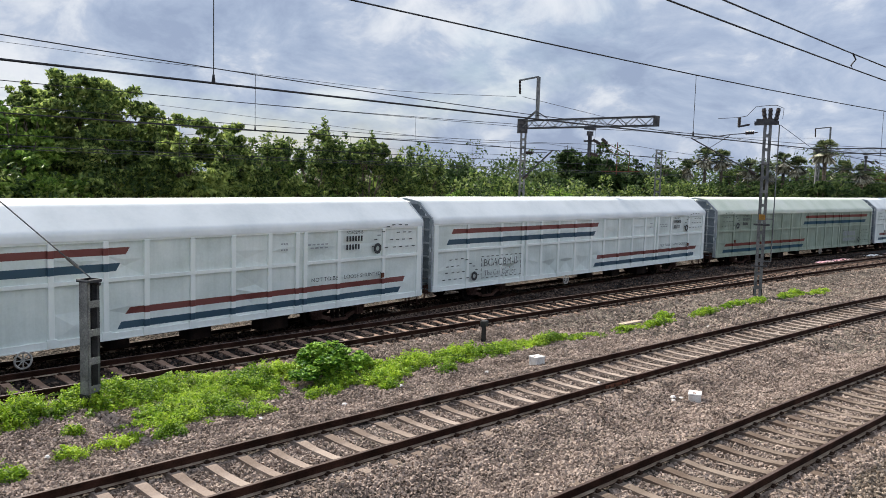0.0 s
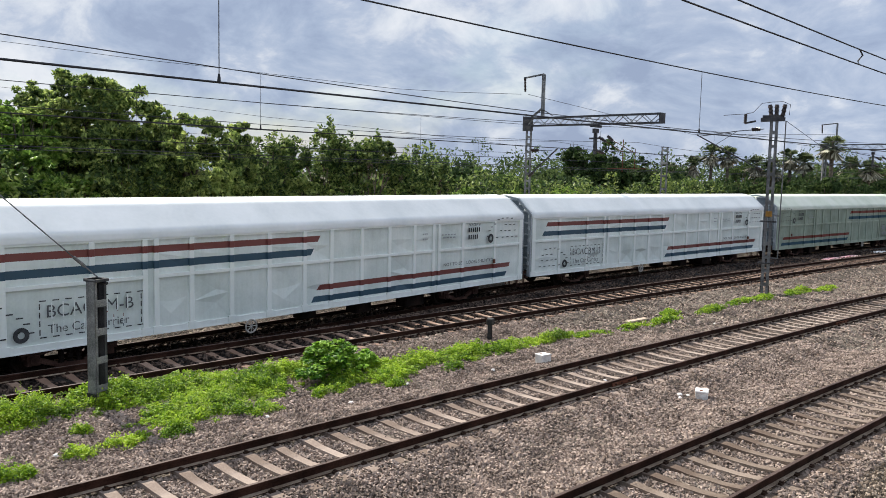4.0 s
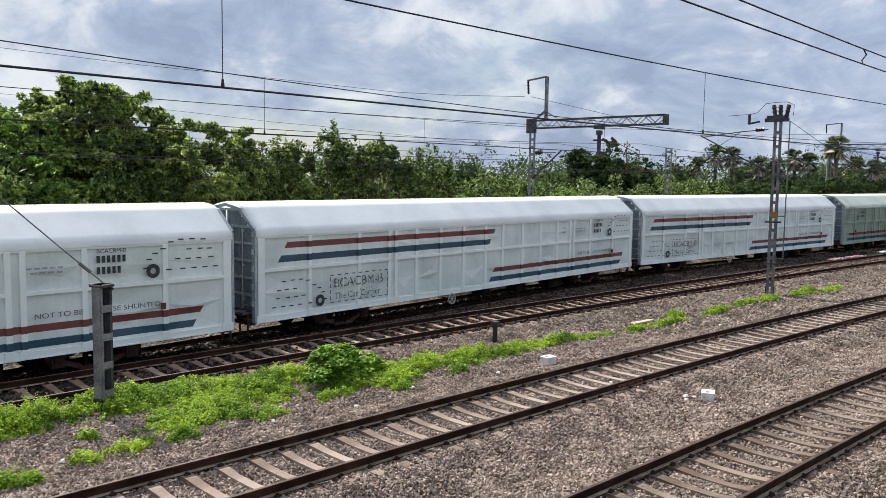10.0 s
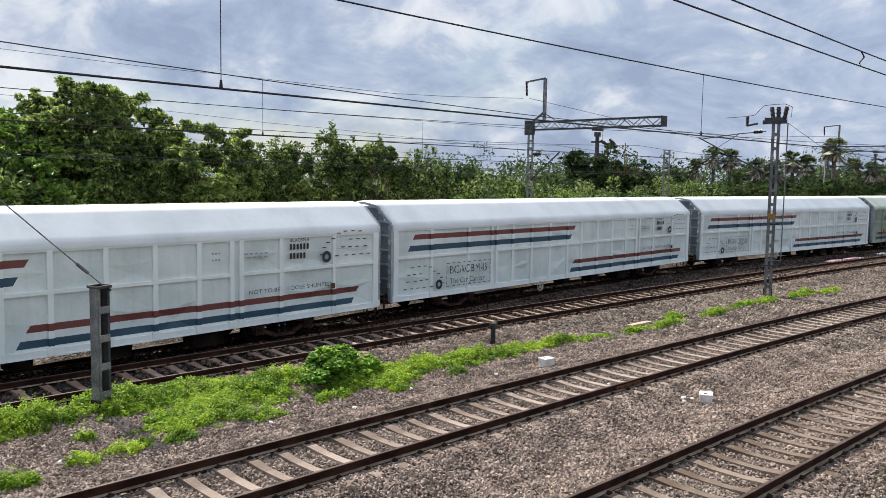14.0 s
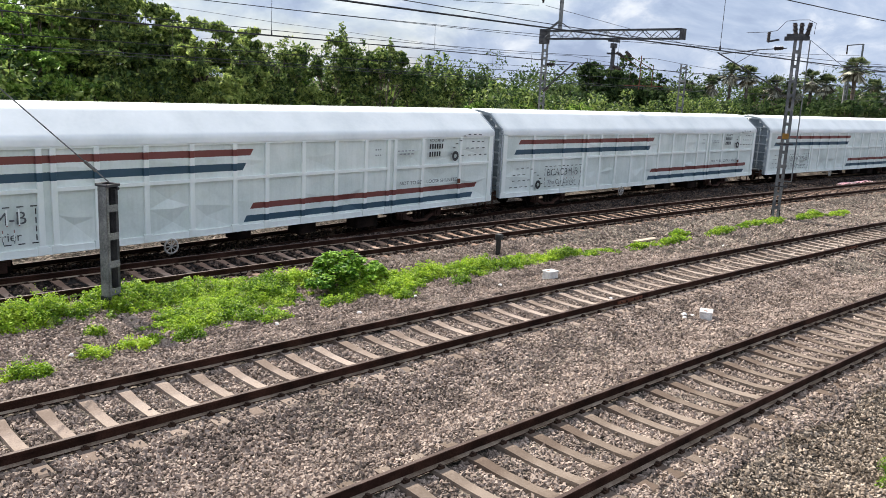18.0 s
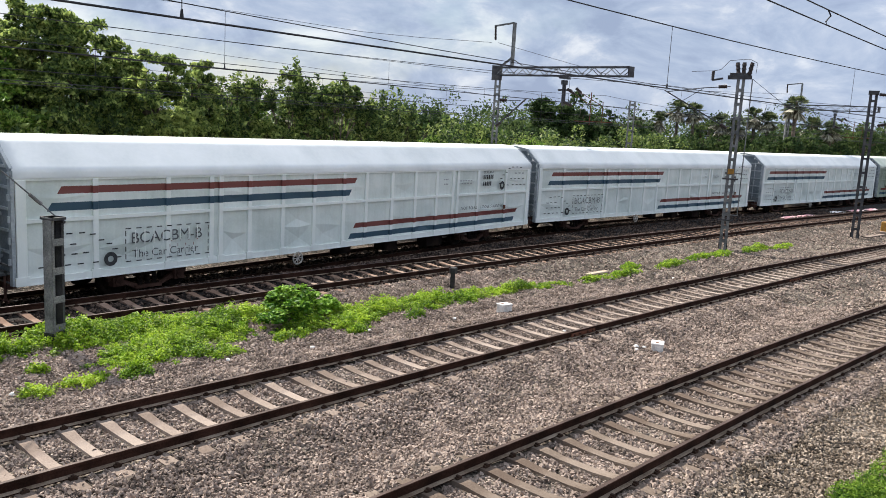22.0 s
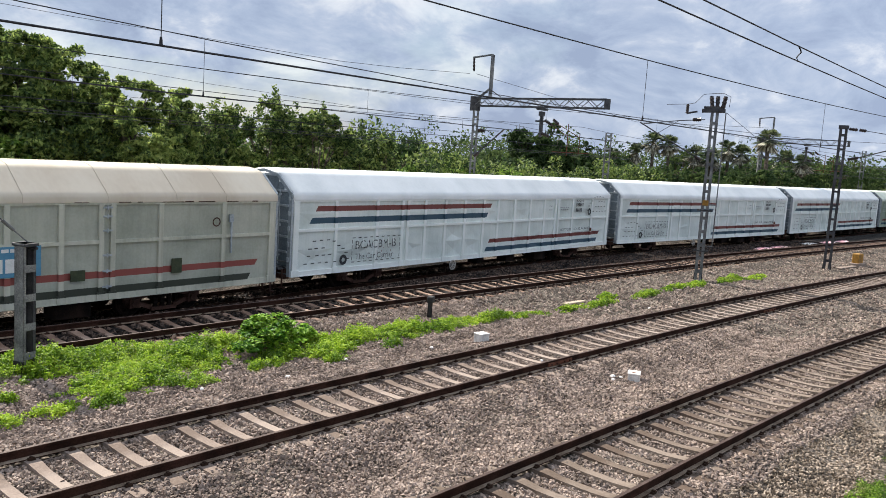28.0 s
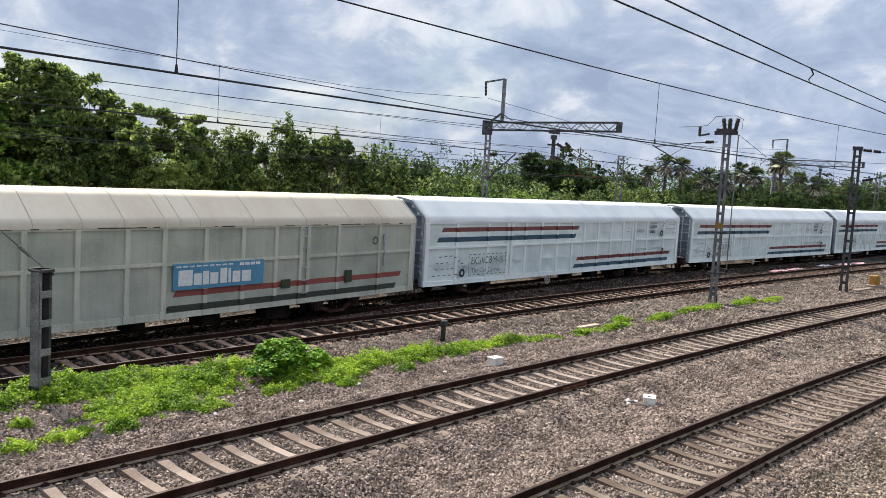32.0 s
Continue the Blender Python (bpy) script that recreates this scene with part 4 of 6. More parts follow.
        tagged(on_side("small_notice", bars(5, -0.5, 0, 0.13, 0.045, 0.06).mesh("bars", M_INKPALE), w, f * 6.95, 2.66), kind="stuff")
        tagged(on_side("small_notice", bars(4, -0.4, 0, 0.15, 0.05, 0.06).mesh("bars", M_INKPALE), w, f * 6.95, 2.54), kind="stuff")
        tagged(on_side("small_notice", bars(3, -0.15, 0, 0.07, 0.05, 0.04).mesh("bars", M_INKPALE), w, f * 5.45, 2.74), kind="stuff")
        tagged(on_side("small_notice", bars(3, -0.15, 0, 0.07, 0.05, 0.04).mesh("bars", M_INKPALE), w, f * 5.45, 2.54), kind="stuff")
        clip_ = Build().box(-0.07, -0.03, -0.09, 0.07, 0.01, 0.09)
        on_side("label_holder", clip_.mesh("label_holder", M_RUSTY), w, f * 10.05, 1.38)
    return w


W_LABEL = "white covered car-carrier wagon with red and blue stripes, dented sides"
wagon_first = build_wagon(W_LABEL, M_SIDEW, M_PANW, M_ROOFW, M_ENDGREY, "wagons of the goods train", seed=1, dent=0.058)
wagons = [(wagon_first, 0), (build_wagon(W_LABEL, M_SIDEW, M_PANW, M_ROOFW, M_ENDGREY, "wagons of the goods train", seed=2, dent=0.06), -1),
          (build_wagon(W_LABEL, M_SIDEW, M_PANW, M_ROOFW, M_ENDGREY, "wagons of the goods train", seed=3, dent=0.07), 1),
          (build_wagon("dusty greenish covered car-carrier wagon with red and blue stripes", M_SIDEG, M_PANG, M_ROOFG, M_ENDGREY, "wagons of the goods train", turned=True, seed=4), 2),
          (build_wagon(W_LABEL, M_SIDEWM, M_PANWM, M_ROOFW, M_ENDGREY, "wagons of the goods train", turned=True, seed=5), 3)]
cream_wagon = build_wagon("weathered cream covered car-carrier wagon with a blue name panel", M_SIDEA, M_PANA, M_ROOFA, M_ENDGREY, "wagons of the goods train", cream=True, seed=6, dent=0.012)
wagons.append((cream_wagon, -2))


def cream_details(w):
    # door hinges at the paired posts, and a ring handle with its rod
    for x in (-6.2, 6.2):
        for z in (0.75, 1.2, 1.65, 2.35, 2.75, 3.0):
            part("hinge", Build().box(x - 0.14, -WID - 0.045, z, x + 0.14, -WID - 0.01, z + 0.05).tube((x, -WID - 0.04, z - 0.03), (x, -WID - 0.04, z + 0.08), 0.025, n=6), M_ENDRIB, w)
    on_side("ring_handle", ring_mesh(0.11, 0.15).mesh("ring_handle", M_BOGIE), w, 9.85, 2.52, "rusty ring handle", -WID - 0.03)
    rnd = random.Random(61)
    for k in range(40):
        x, ln = rnd.uniform(-12.1, 11.7), rnd.uniform(0.08, 0.5)
        part("rust_patch", Build().box(x, -1.631, 3.156, min(x + ln, 12.2), -1.6, 3.168 + rnd.uniform(0.0, 0.022)), M_BOGIE, w, "dark rust along the eave" if k == 0 else "")
    plate = Build().box(0.88, -WID - 0.05, 1.25, 4.34, -WID + 0.0, 2.05)
    badge = part("name_panel", plate, M_BADGE, w, "blue name panel with white blocks")
    for k, (x, wd, h) in enumerate(((0.72, 0.5, 0.48), (1.27, 0.28, 0.36), (1.6, 0.22, 0.42), (1.87, 0.3, 0.36), (2.25, 0.26, 0.48), (2.56, 0.1, 0.46), (2.73, 0.3, 0.36), (3.1, 0.36, 0.36))):
        part("white_block", Build().box(x + 0.34, -WID - 0.056, 1.37, x + 0.34 + wd, -WID - 0.046, 1.37 + h), M_BADGEW, badge)
    for k in range(9):
        part("small_bar", Build().box(0.98 + k * 0.24, -WID - 0.056, 1.94, 1.15 + k * 0.24, -WID - 0.046, 1.98), M_BADGEW, badge)
    for k in range(4):
        part("small_bar", Build().box(3.34 + k * 0.22, -WID - 0.056, 1.9, 3.52 + k * 0.22, -WID - 0.046, 1.99), M_BADGEW, badge)
    for x in (5.16, 8.28):
        part("document_plate", Build().bevel_box(x - 0.01, -WID - 0.05, 1.0, x + 0.34 if x > 6 else x + 0.4, -WID, 1.45 if x > 6 else 1.3, 0.01), M_DKGREEN, w, "dark green holder plate")
    part("latch", Build().box(10.35, -WID - 0.05, 2.5, 10.5, -WID, 2.75).box(10.41, -WID - 0.05, 1.5, 10.46, -WID, 2.5), M_ENDRIB, w)


cream_details(cream_wagon)

# stations of the second wagon's middle, second by second
STATION = [(0, 11.58), (2, 14.88), (4, 18.23), (6, 21.44), (8, 24.58), (10, 27.86), (12, 31.15), (14, 34.31), (16, 37.52), (18, 40.74), (20, 44.05),
           (22, 47.40), (24, 50.88), (26, 54.37), (28, 57.89), (30, 61.33), (32, 64.81)]
PITCH = 25.644


def station(t):
    return float(np.interp(t, [a for a, _ in STATION], [b for _, b in STATION]))


# ---------------------------------------------------------------- overhead line: masts
def battened_mast(name, label, foot, top, width, depth, turn, pitch, plate, tar=0.3, mat=None, lean=(0.0, 0.0), ch=0.12, shade_mat=None):
    """Two rolled channels tied by batten plates, standing on the ground at foot."""
    mat = mat or M_STEEL
    z0 = foot[2]
    h = top - z0
    m = Matrix.Translation(foot) @ Euler((radians(lean[0]), radians(lean[1]), radians(turn))).to_matrix().to_4x4()
    mast = thing(name, label, "mast", m=m)
    for s in (-1, 1):
        b = Build()
        x = s * width / 2
        b.box(min(x, x - s * 0.014), -depth / 2, -0.5, max(x, x - s * 0.014), depth / 2, h)
        for e in (-1, 1):
            y = e * depth / 2
            b.box(min(x, x - s * ch), min(y, y - e * 0.012), -0.5, max(x, x - s * ch), max(y, y - e * 0.012), h)
        part("channel", b, shade_mat if shade_mat and s > 0 else mat, mast)
        f = Build().box(x - 0.02, -depth / 2 - 0.004, -0.5, x + 0.02, depth / 2 + 0.004, tar)
        part("tarred_foot", f, M_TAR, mast, "black tarred foot")
    k, z = 0, pitch * 0.55
    while z < h - plate:
        for e in (-1, 1):
            y = e * (depth / 2 + 0.004)
            part("batten_plate", Build().box(-width / 2 + 0.01, min(y, y + e * 0.008), z, width / 2 - 0.01, max(y, y + e * 0.008), z + plate), mat, mast)
        z += pitch
    cap = Build().box(-width / 2 - 0.02, -depth / 2 - 0.02, h, width / 2 + 0.02, depth / 2 + 0.02, h + 0.03)
    part("cap_plate", cap, mat, mast)
    return mast


def local(mast, p):
    return mast.matrix_world.inverted() @ Vector(p)


def insulator(b, p, q, r=0.07, n=5):
    """String of sheds from p to q."""
    p, q = Vector(p), Vector(q)
    b.tube(p, q, r * 0.72, n=8)
    for k in range(n):
        c, d = p.lerp(q, (k + 0.25) / n), p.lerp(q, (k + 0.75) / n)
        b.tube(c, d, r, r * 0.7, n=10)


def build_masts():
    # stub anchor post with its stay rod
    # right channel in darker steel, standing for the shade on its inner face
    a = battened_mast("anchor_post", "short grey steel anchor post with black foot in weeds", (8.16, 16.08, -0.32), 2.37, 0.30, 0.25, 14, 0.60, 0.15, 0.30, mat=M_POST, ch=0.06, shade_mat=M_STEELDK)
    pin = Build().box(-0.16, -0.19, 2.66, 0.16, 0.19, 2.72).tube((0.1, -0.2, 2.62), (0.1, 0.2, 2.62), 0.035)
    part("clamp", pin, M_STEELDK, a)
    stay = Build().pipe([local(a, p) for p in ((8.30, 16.1, 2.33), (7.3, 16.15, 3.26), (6.4, 16.2, 4.11), (2.0, 16.5, 8.2))], 0.014)
    rod = part("stay_rod", stay, M_STEEL, a, "long steel stay rod")
    tb = Build().tube(local(a, (7.95, 16.12, 2.66)), local(a, (7.72, 16.13, 2.87)), 0.035, n=8)
    part("turnbuckle", tb, M_STEEL, rod)

    # tall mast with isolator head
    b = battened_mast("isolator_mast", "tall grey lattice mast carrying brown isolators", (36.99, 11.58, -0.32), 7.45, 0.35, 0.26, -73, 0.62, 0.13, 0.35, ch=0.13)
    L_ = lambda x, y, z: local(b, (x, y, z))
    plat = Build().bar(L_(36.83, 12.12, 7.45), L_(37.12, 11.15, 7.48), 0.34, 0.16)
    plat.bar(L_(36.85, 12.05, 7.6), L_(37.1, 11.2, 7.6), 0.22, 0.1)
    part("platform", plat, M_STEELDK, b)
    for y in (11.72, 11.5, 11.24):
        i = Build()
        insulator(i, L_(37.0, y, 7.6), L_(37.0, y + (y - 11.48) * 0.35, 8.12), 0.115, 3)
        part("isolator_post", i, M_PORC, b, "dark ribbed isolator")
    hn = Build()
    insulator(hn, L_(36.6, 12.72, 7.3), L_(36.6, 12.72, 7.72), 0.085, 4)
    part("isolator_post", hn, M_PORC, b)
    arm = Build().bar(L_(36.75, 12.3, 7.4), L_(36.6, 12.75, 7.3), 0.08, 0.08)
    arm.pipe([L_(36.6, 12.72, 7.72), L_(36.65, 12.4, 7.78), L_(36.8, 12.1, 8.18), L_(37.0, 11.7, 8.24), L_(37.0, 11.24, 8.24), L_(37.05, 10.95, 8.1), L_(37.05, 10.98, 7.65)], 0.014)
    arm.pipe([L_(36.6, 12.72, 7.72), L_(36.3, 13.6, 7.66)], 0.012)
    part("jumper", arm, M_STEELDK, b)
    rodb = Build().pipe([L_(37.12, 11.12, 7.4), L_(37.1, 11.12, 1.3)], 0.025)
    for z in (1.3, 3.2, 4.9):
        rodb.bar(L_(37.1, 11.1, z), L_(37.0, 11.5, z), 0.03, 0.05)
    part("operating_rod", rodb, M_STEEL, b, "thin vertical operating rod")
    lab = Build().box(-0.13, -0.19, 3.48, 0.13, -0.165, 3.72)
    part("mast_plate", lab, M_YELLOW, b, "small yellow plate")
    for z in (1.35, 3.22):
        cl = Build().box(-0.34, -0.19, z, 0.34, -0.16, z + 0.06).box(-0.34, 0.16, z, 0.34, 0.19, z + 0.06)
        part("clamp_band", cl, M_STEELDK, b)
    can = Build()
    can.pipe([L_(36.85, 11.95, 7.05), L_(36.45, 13.0, 6.95), L_(35.94, 14.5, 6.72)], 0.022)
    can.pipe([L_(35.9, 14.65, 6.78), L_(36.75, 12.2, 5.35)], 0.032)
    can.pipe([L_(36.45, 13.0, 6.95), L_(36.15, 13.9, 6.3)], 0.014)
    part("cantilever_tube", can, M_STEELDK, b)
    for p, q, r, n in ((L_(36.8, 12.1, 7.05), L_(36.68, 12.45, 7.02), 0.1, 4), (L_(36.85, 11.95, 5.2), L_(36.75, 12.2, 5.35), 0.09, 3)):
        ins = Build()
        insulator(ins, p, q, r, n)
        part("insulator", ins, M_PORC, b)

    # dark mast further along with a cantilever over the running line
    c = battened_mast("catenary_mast", "dark steel catenary mast with double insulators", (49.16, 8.22, -0.32), 7.65, 0.42, 0.26, -81, 0.78, 0.12, 0.3, mat=M_STEELDK, ch=0.14)
    P_ = lambda x, y, z: local(c, (x, y, z))
    head = Build().box(-0.26, -0.2, 7.85, 0.26, 0.2, 8.05)
    part("head_plate", head, M_STEELDK, c)
    for p, q in ((P_(49.21, 7.95, 7.55), P_(49.26, 7.53, 7.51)), (P_(49.26, 7.45, 7.51), P_(49.30, 7.10, 7.47)), (P_(49.21, 7.85, 5.87), P_(49.26, 7.35, 6.00))):
        i1 = Build()
        insulator(i1, p, q, 0.1, 3)
        part("insulator", i1, M_PORC, c)
    ct = Build().pipe([P_(49.30, 7.10, 7.47), P_(49.66, 4.45, 7.10)], 0.02)
    ct.pipe([P_(49.26, 7.35, 6.00), P_(49.71, 4.25, 7.05)], 0.035)
    part("cantilever_tube", ct, M_STEELDK, c)

    # mast with a long truss boom across the train's line
    def boom_mast(label, foot, top, along, reach, horn):
        d = battened_mast("portal_mast", label, foot, top, 0.38, 0.32, -58, 0.45, 0.13, 0.2)
        Q = lambda x, z, y=0.0: Vector((x, y, z))
        h = top - foot[2]
        ax = Vector((along[0], along[1], 0)).normalized()
        inv = d.matrix_world.inverted().to_3x3() @ ax
        side = Vector((-inv.y, inv.x, 0))
        up = Vector((0, 0, 1))
        o = up * (h - 0.05)
        part("head_box", Build().bar(o - up * 0.75 - inv * 0.1, o + up * 0.1 - inv * 0.1, 0.62, 0.62, (1, 0, 0)), M_STEELDK, d)
        for s in (-1, 1):
            for z, w in ((0.0, 0.075), (-0.46, 0.075)):
                b_ = Build().bar(o + side * (s * 0.22) + up * (z if z == 0 else z + 0.0), o + inv * reach + side * (s * 0.22) + up * (-0.06 if z == 0 else -0.54), w, w)
                part("boom_chord", b_, M_STEELDK, d)
        lac = Build()
        n = 15
        for k in range(n):
            t0, t1 = k / n, (k + 1) / n
            zt, zb = lambda t: -0.06 * t, lambda t: -0.46 - 0.08 * t
            p = o + inv * (reach * t0) + up * (zt(t0) if k % 2 else zb(t0))
            q = o + inv * (reach * t1) + up * (zb(t1) if k % 2 else zt(t1))
            for s in (-1, 1):
                lac.bar(p + side * (s * 0.22), q + side * (s * 0.22), 0.035, 0.035)
        tagged(part("boom_lacing", lac, M_STEEL, d), kind="stuff")
        part("boom_end", Build().bar(o + inv * reach + up * -0.58, o + inv * reach + up * -0.02, 0.5, 0.08, inv), M_STEELDK, d)
        c0 = o + inv * (reach * 0.54)
        dp = Build().bar(c0 + up * -0.55, c0 + up * -0.68, 0.85, 0.2, inv)
        dp.bar(c0 + up * -0.75, c0 + up * -1.0, 0.36, 0.2, inv).bar(c0 + up * -1.0, c0 + up * -2.2, 0.17, 0.15, inv)
        dp.bar(c0 + up * -1.3 - inv * 0.4, c0 + up * -1.3 + inv * 0.5, 0.1, 0.1)
        part("drop_bracket", dp, M_STEELDK, d)
        for p, q in ((c0 + inv * 0.25 + up * -1.25, c0 + inv * 0.75 + up * -1.5), (c0 + inv * 0.1 + up * -2.0, c0 + inv * 0.6 + up * -2.15), (c0 + inv * 0.85 + up * -1.2, c0 + inv * 1.2 + up * -1.45)):
            i2 = Build()
            insulator(i2, p, q, 0.1, 4)
            part("insulator", i2, M_PORC, d)
        st = Build().pipe([c0 + inv * 1.2 + up * -1.45, c0 + inv * 2.6 + up * -2.1], 0.02)
        st.pipe([c0 + inv * 0.75 + up * -1.5, c0 + inv * 1.9 + up * -2.1], 0.02)
        st.pipe([c0 + inv * 1.9 + up * -1.4, c0 + inv * 1.9 + up * -3.2], 0.025)
        st.pipe([c0 + inv * 0.9 + up * -3.0, c0 + inv * 3.4 + up * -3.0], 0.025)
        st.pipe([c0 + inv * 2.7 + up * -1.9, c0 + inv * 2.7 + up * -3.0], 0.02)
        part("steady_arm", st, M_RUSTY, d)
        hz = Build()
        hb = o + inv * 1.05 + up * 0.1
        hz.bar(hb, hb + up * horn, 0.26, 0.08, inv).bar(hb - inv * 0.9 - up * 0.05, hb + up * 0.5, 0.1, 0.1).bar(hb + inv * 0.8 + up * 0.0, hb + up * 0.4, 0.05, 0.05)
        hz.bar(hb + up * horn, hb + up * (horn - 0.12) - inv * 1.55, 0.1, 0.09)
        part("horn", hz, M_STEEL, d, "bent steel horn for the earth wire")
        hi = Build()
        insulator(hi, hb + up * (horn - 0.15) - inv * 1.5, hb + up * (horn - 0.95) - inv * 1.45, 0.08, 4)
        part("horn_insulator", hi, M_PORC, d)
        kn = Build().pipe([Vector((0, 0, h - 3.4)) + inv * 0.3, Vector((0, 0, h - 1.9)) + inv * 2.3], 0.045)
        kn.pipe([Vector((0, 0, h - 2.0)) + inv * 0.3, Vector((0, 0, h - 2.0)) + inv * 1.9], 0.022)
        part("cantilever_tube", kn, M_STEELDK, d)
        for p, q in ((Vector((0, 0, h - 2.0)) + inv * 0.3, Vector((0, 0, h - 2.0)) + inv * 0.8), (Vector((0, 0, h - 3.6)) + inv * 0.1, Vector((0, 0, h - 3.35)) + inv * 0.45)):
            ki = Build()
            insulator(ki, p, q, 0.11, 4)
            part("insulator", ki, M_PORC, d)
        return d
    boom_mast("grey lattice mast with long truss boom over the siding", (41.65, 27.67, -0.4), 8.3, (-0.13, -0.99), 9.3, 2.5)
    boom_mast("far grey lattice mast with truss boom behind the train", (86.6, 22.0, -0.4), 8.55, (-0.17, -0.98), 8.5, 2.0)
    battened_mast("catenary_mast", "plain grey double-channel mast behind the train", (56.54, 25.45, -0.4), 7.05, 0.5, 0.3, -66, 0.95, 0.14, 0.2)
    battened_mast("catenary_mast", "pale grey mast among trees behind the train", (110.0, 15.8, -0.4), 8.4, 0.5, 0.3, -80, 0.95, 0.14, 0.2)


build_masts()


# ---------------------------------------------------------------- overhead line: wires
def wire(name, pts, r, label, parent=None, n=5):
    b = Build()
    b.pipe(pts, r, n)
    ob = part(name, b, M_WIRE, parent)
    return tagged(ob, label, "" if parent else "wire", "" if parent else "overhead wires")


def overhead(line, s0, s1, contact, low, supports, drop, r, shift=0.0, first=0.0, sag=0.55):
    """Contact wire, sagging catenary and droppers over a line."""
    eq = thing("overhead_line", "dark copper contact wire hung from a sagging catenary", "overhead wire", "overhead wires")

    def z_cat(s):
        for a, c in zip(supports, supports[1:]):
            if a <= s <= c:
                k = (2 * s - a - c) / (c - a)
                return low + sag * k * k
        return low + sag
    ss = list(np.arange(s0, s1 + 1, 2.0))
    part("contact_wire", Build().pipe([(float(s), line(float(s)) + shift, contact) for s in ss], r, 5), M_WIRE, eq)
    part("catenary_wire", Build().pipe([(float(s), line(float(s)) + shift, z_cat(float(s))) for s in ss], r * 0.95, 5), M_WIRE, eq)
    s = first
    while s < s1:
        if s > s0:
            part("dropper", Build().tube((s, line(s) + shift, contact), (s, line(s) + shift, z_cat(s)), r * 0.45, n=5).tube((s, line(s) + shift, contact), (s, line(s) + shift, contact + 0.07), r * 1.9, r, n=6), M_WIRE, eq)
        s += drop
    return eq


overhead(LINE_NEAR, -30, 130, 5.44, 6.35, (-26, 42, 102, 140), 7.98, 0.0095, 0.0, 3.97)
overhead(LINE_MID, -30, 130, 5.37, 6.08, (-8, 49, 109, 140), 9.2, 0.0085, 0.0, -1.2, 0.8)
overhead(LINE_FAR, -30, 140, 5.35, 6.47, (-20, 37, 95, 150), 9.0, 0.0095, 0.0, 10.0)
overhead(LINE_TRAIN, -10, 150, 5.2, 6.2, (-18, 42, 88, 150), 9.0, 0.011, -0.65, 4.0)
overhead(LINE_SPAN, -10, 150, 5.2, 6.3, (-18, 42, 88, 150), 9.0, 0.011, 5.2, 8.0)
wire("earth_wire", [(11.76, 49.24, 11.54), (18.35, 46.50, 11.32), (24.78, 43.41, 10.90), (28.75, 40.88, 10.67), (33.71, 36.91, 10.21), (36.41, 34.24, 9.89), (38.71, 31.62, 9.77), (41.31, 28.08, 9.71)], 0.0125, "thin earth wire strung between mast heads")
wire("feeder_wire", [(11.48, 48.38, 9.31), (17.99, 45.79, 9.17), (25.67, 41.97, 8.91), (30.37, 38.70, 8.65), (40.79, 27.50, 7.83)], 0.013, "thin dark feeder wire above the siding")
wire("feeder_wire", [(13.12, 48.54, 9.11), (23.04, 43.48, 8.55), (26.72, 41.31, 8.24), (30.37, 38.70, 7.85), (32.42, 37.00, 7.68), (38.13, 31.09, 6.96), (40.79, 27.50, 6.50)], 0.01, "thin dark feeder wire above the siding")
wire("feeder_wire", [(17.22, 47.56, 6.98), (29.06, 39.70, 6.68), (35.85, 33.69, 6.30), (40.80, 27.50, 6.09)], 0.01, "thin dark feeder wire above the siding")
wire("earth_wire", [(41.6, 27.8, 9.72), (62, 25.6, 8.3), (84.3, 20.6, 9.4)], 0.014, "thin earth wire strung between mast heads")
fd = thing("feeder_pair", "two parallel feeder wires joined by short jumpers", "overhead wire", "overhead wires")
for z, y in ((6.38, 0.0), (6.585, 0.0)):
    part("feeder_wire", Build().pipe([(s, 2.79 - 0.075 * (s - 12.4) - 0.001 * (s - 12.4) ** 2 + y, z) for s in np.arange(-6.0, 70.0, 3.0)], 0.0095, 5), M_WIRE, fd)
part("jumper_clip", Build().pipe([(12.45, 2.79, 6.38), (12.43, 2.81, 6.43), (12.46, 2.76, 6.51), (12.42, 2.79, 6.585)], 0.012, 5), M_WIRE, fd)
wire("stay_wire", [(37.1, 11.1, 7.4), (37.5, 9.7, 6.3), (38.0, LINE_MID(38.0), 5.6)], 0.011, "slanting jumper wire from the isolator mast")


# ---------------------------------------------------------------- leaves
def leaf_mesh(name, p, size, mat, up=0.35, narrow=0.55, seed=0):
    """One folded four-cornered leaf at each point."""
    g = np.random.default_rng(seed)
    n = len(p)
    nor = g.normal(size=(n, 3)) + np.array([0, 0, up * 2])
    nor /= np.linalg.norm(nor, axis=1, keepdims=True)
    a = np.cross(nor, g.normal(size=(n, 3)))
    a /= np.linalg.norm(a, axis=1, keepdims=True)
    b = np.cross(nor, a)
    s = (size * g.uniform(0.6, 1.3, n))[:, None]
    v = np.stack([p - a * s, p + b * s * narrow - nor * s * 0.15, p + a * s, p - b * s * narrow - nor * s * 0.15], 1).reshape(-1, 3)
    f = np.arange(4 * n).reshape(n, 4)
    return raw_mesh(name, v, f, mat)


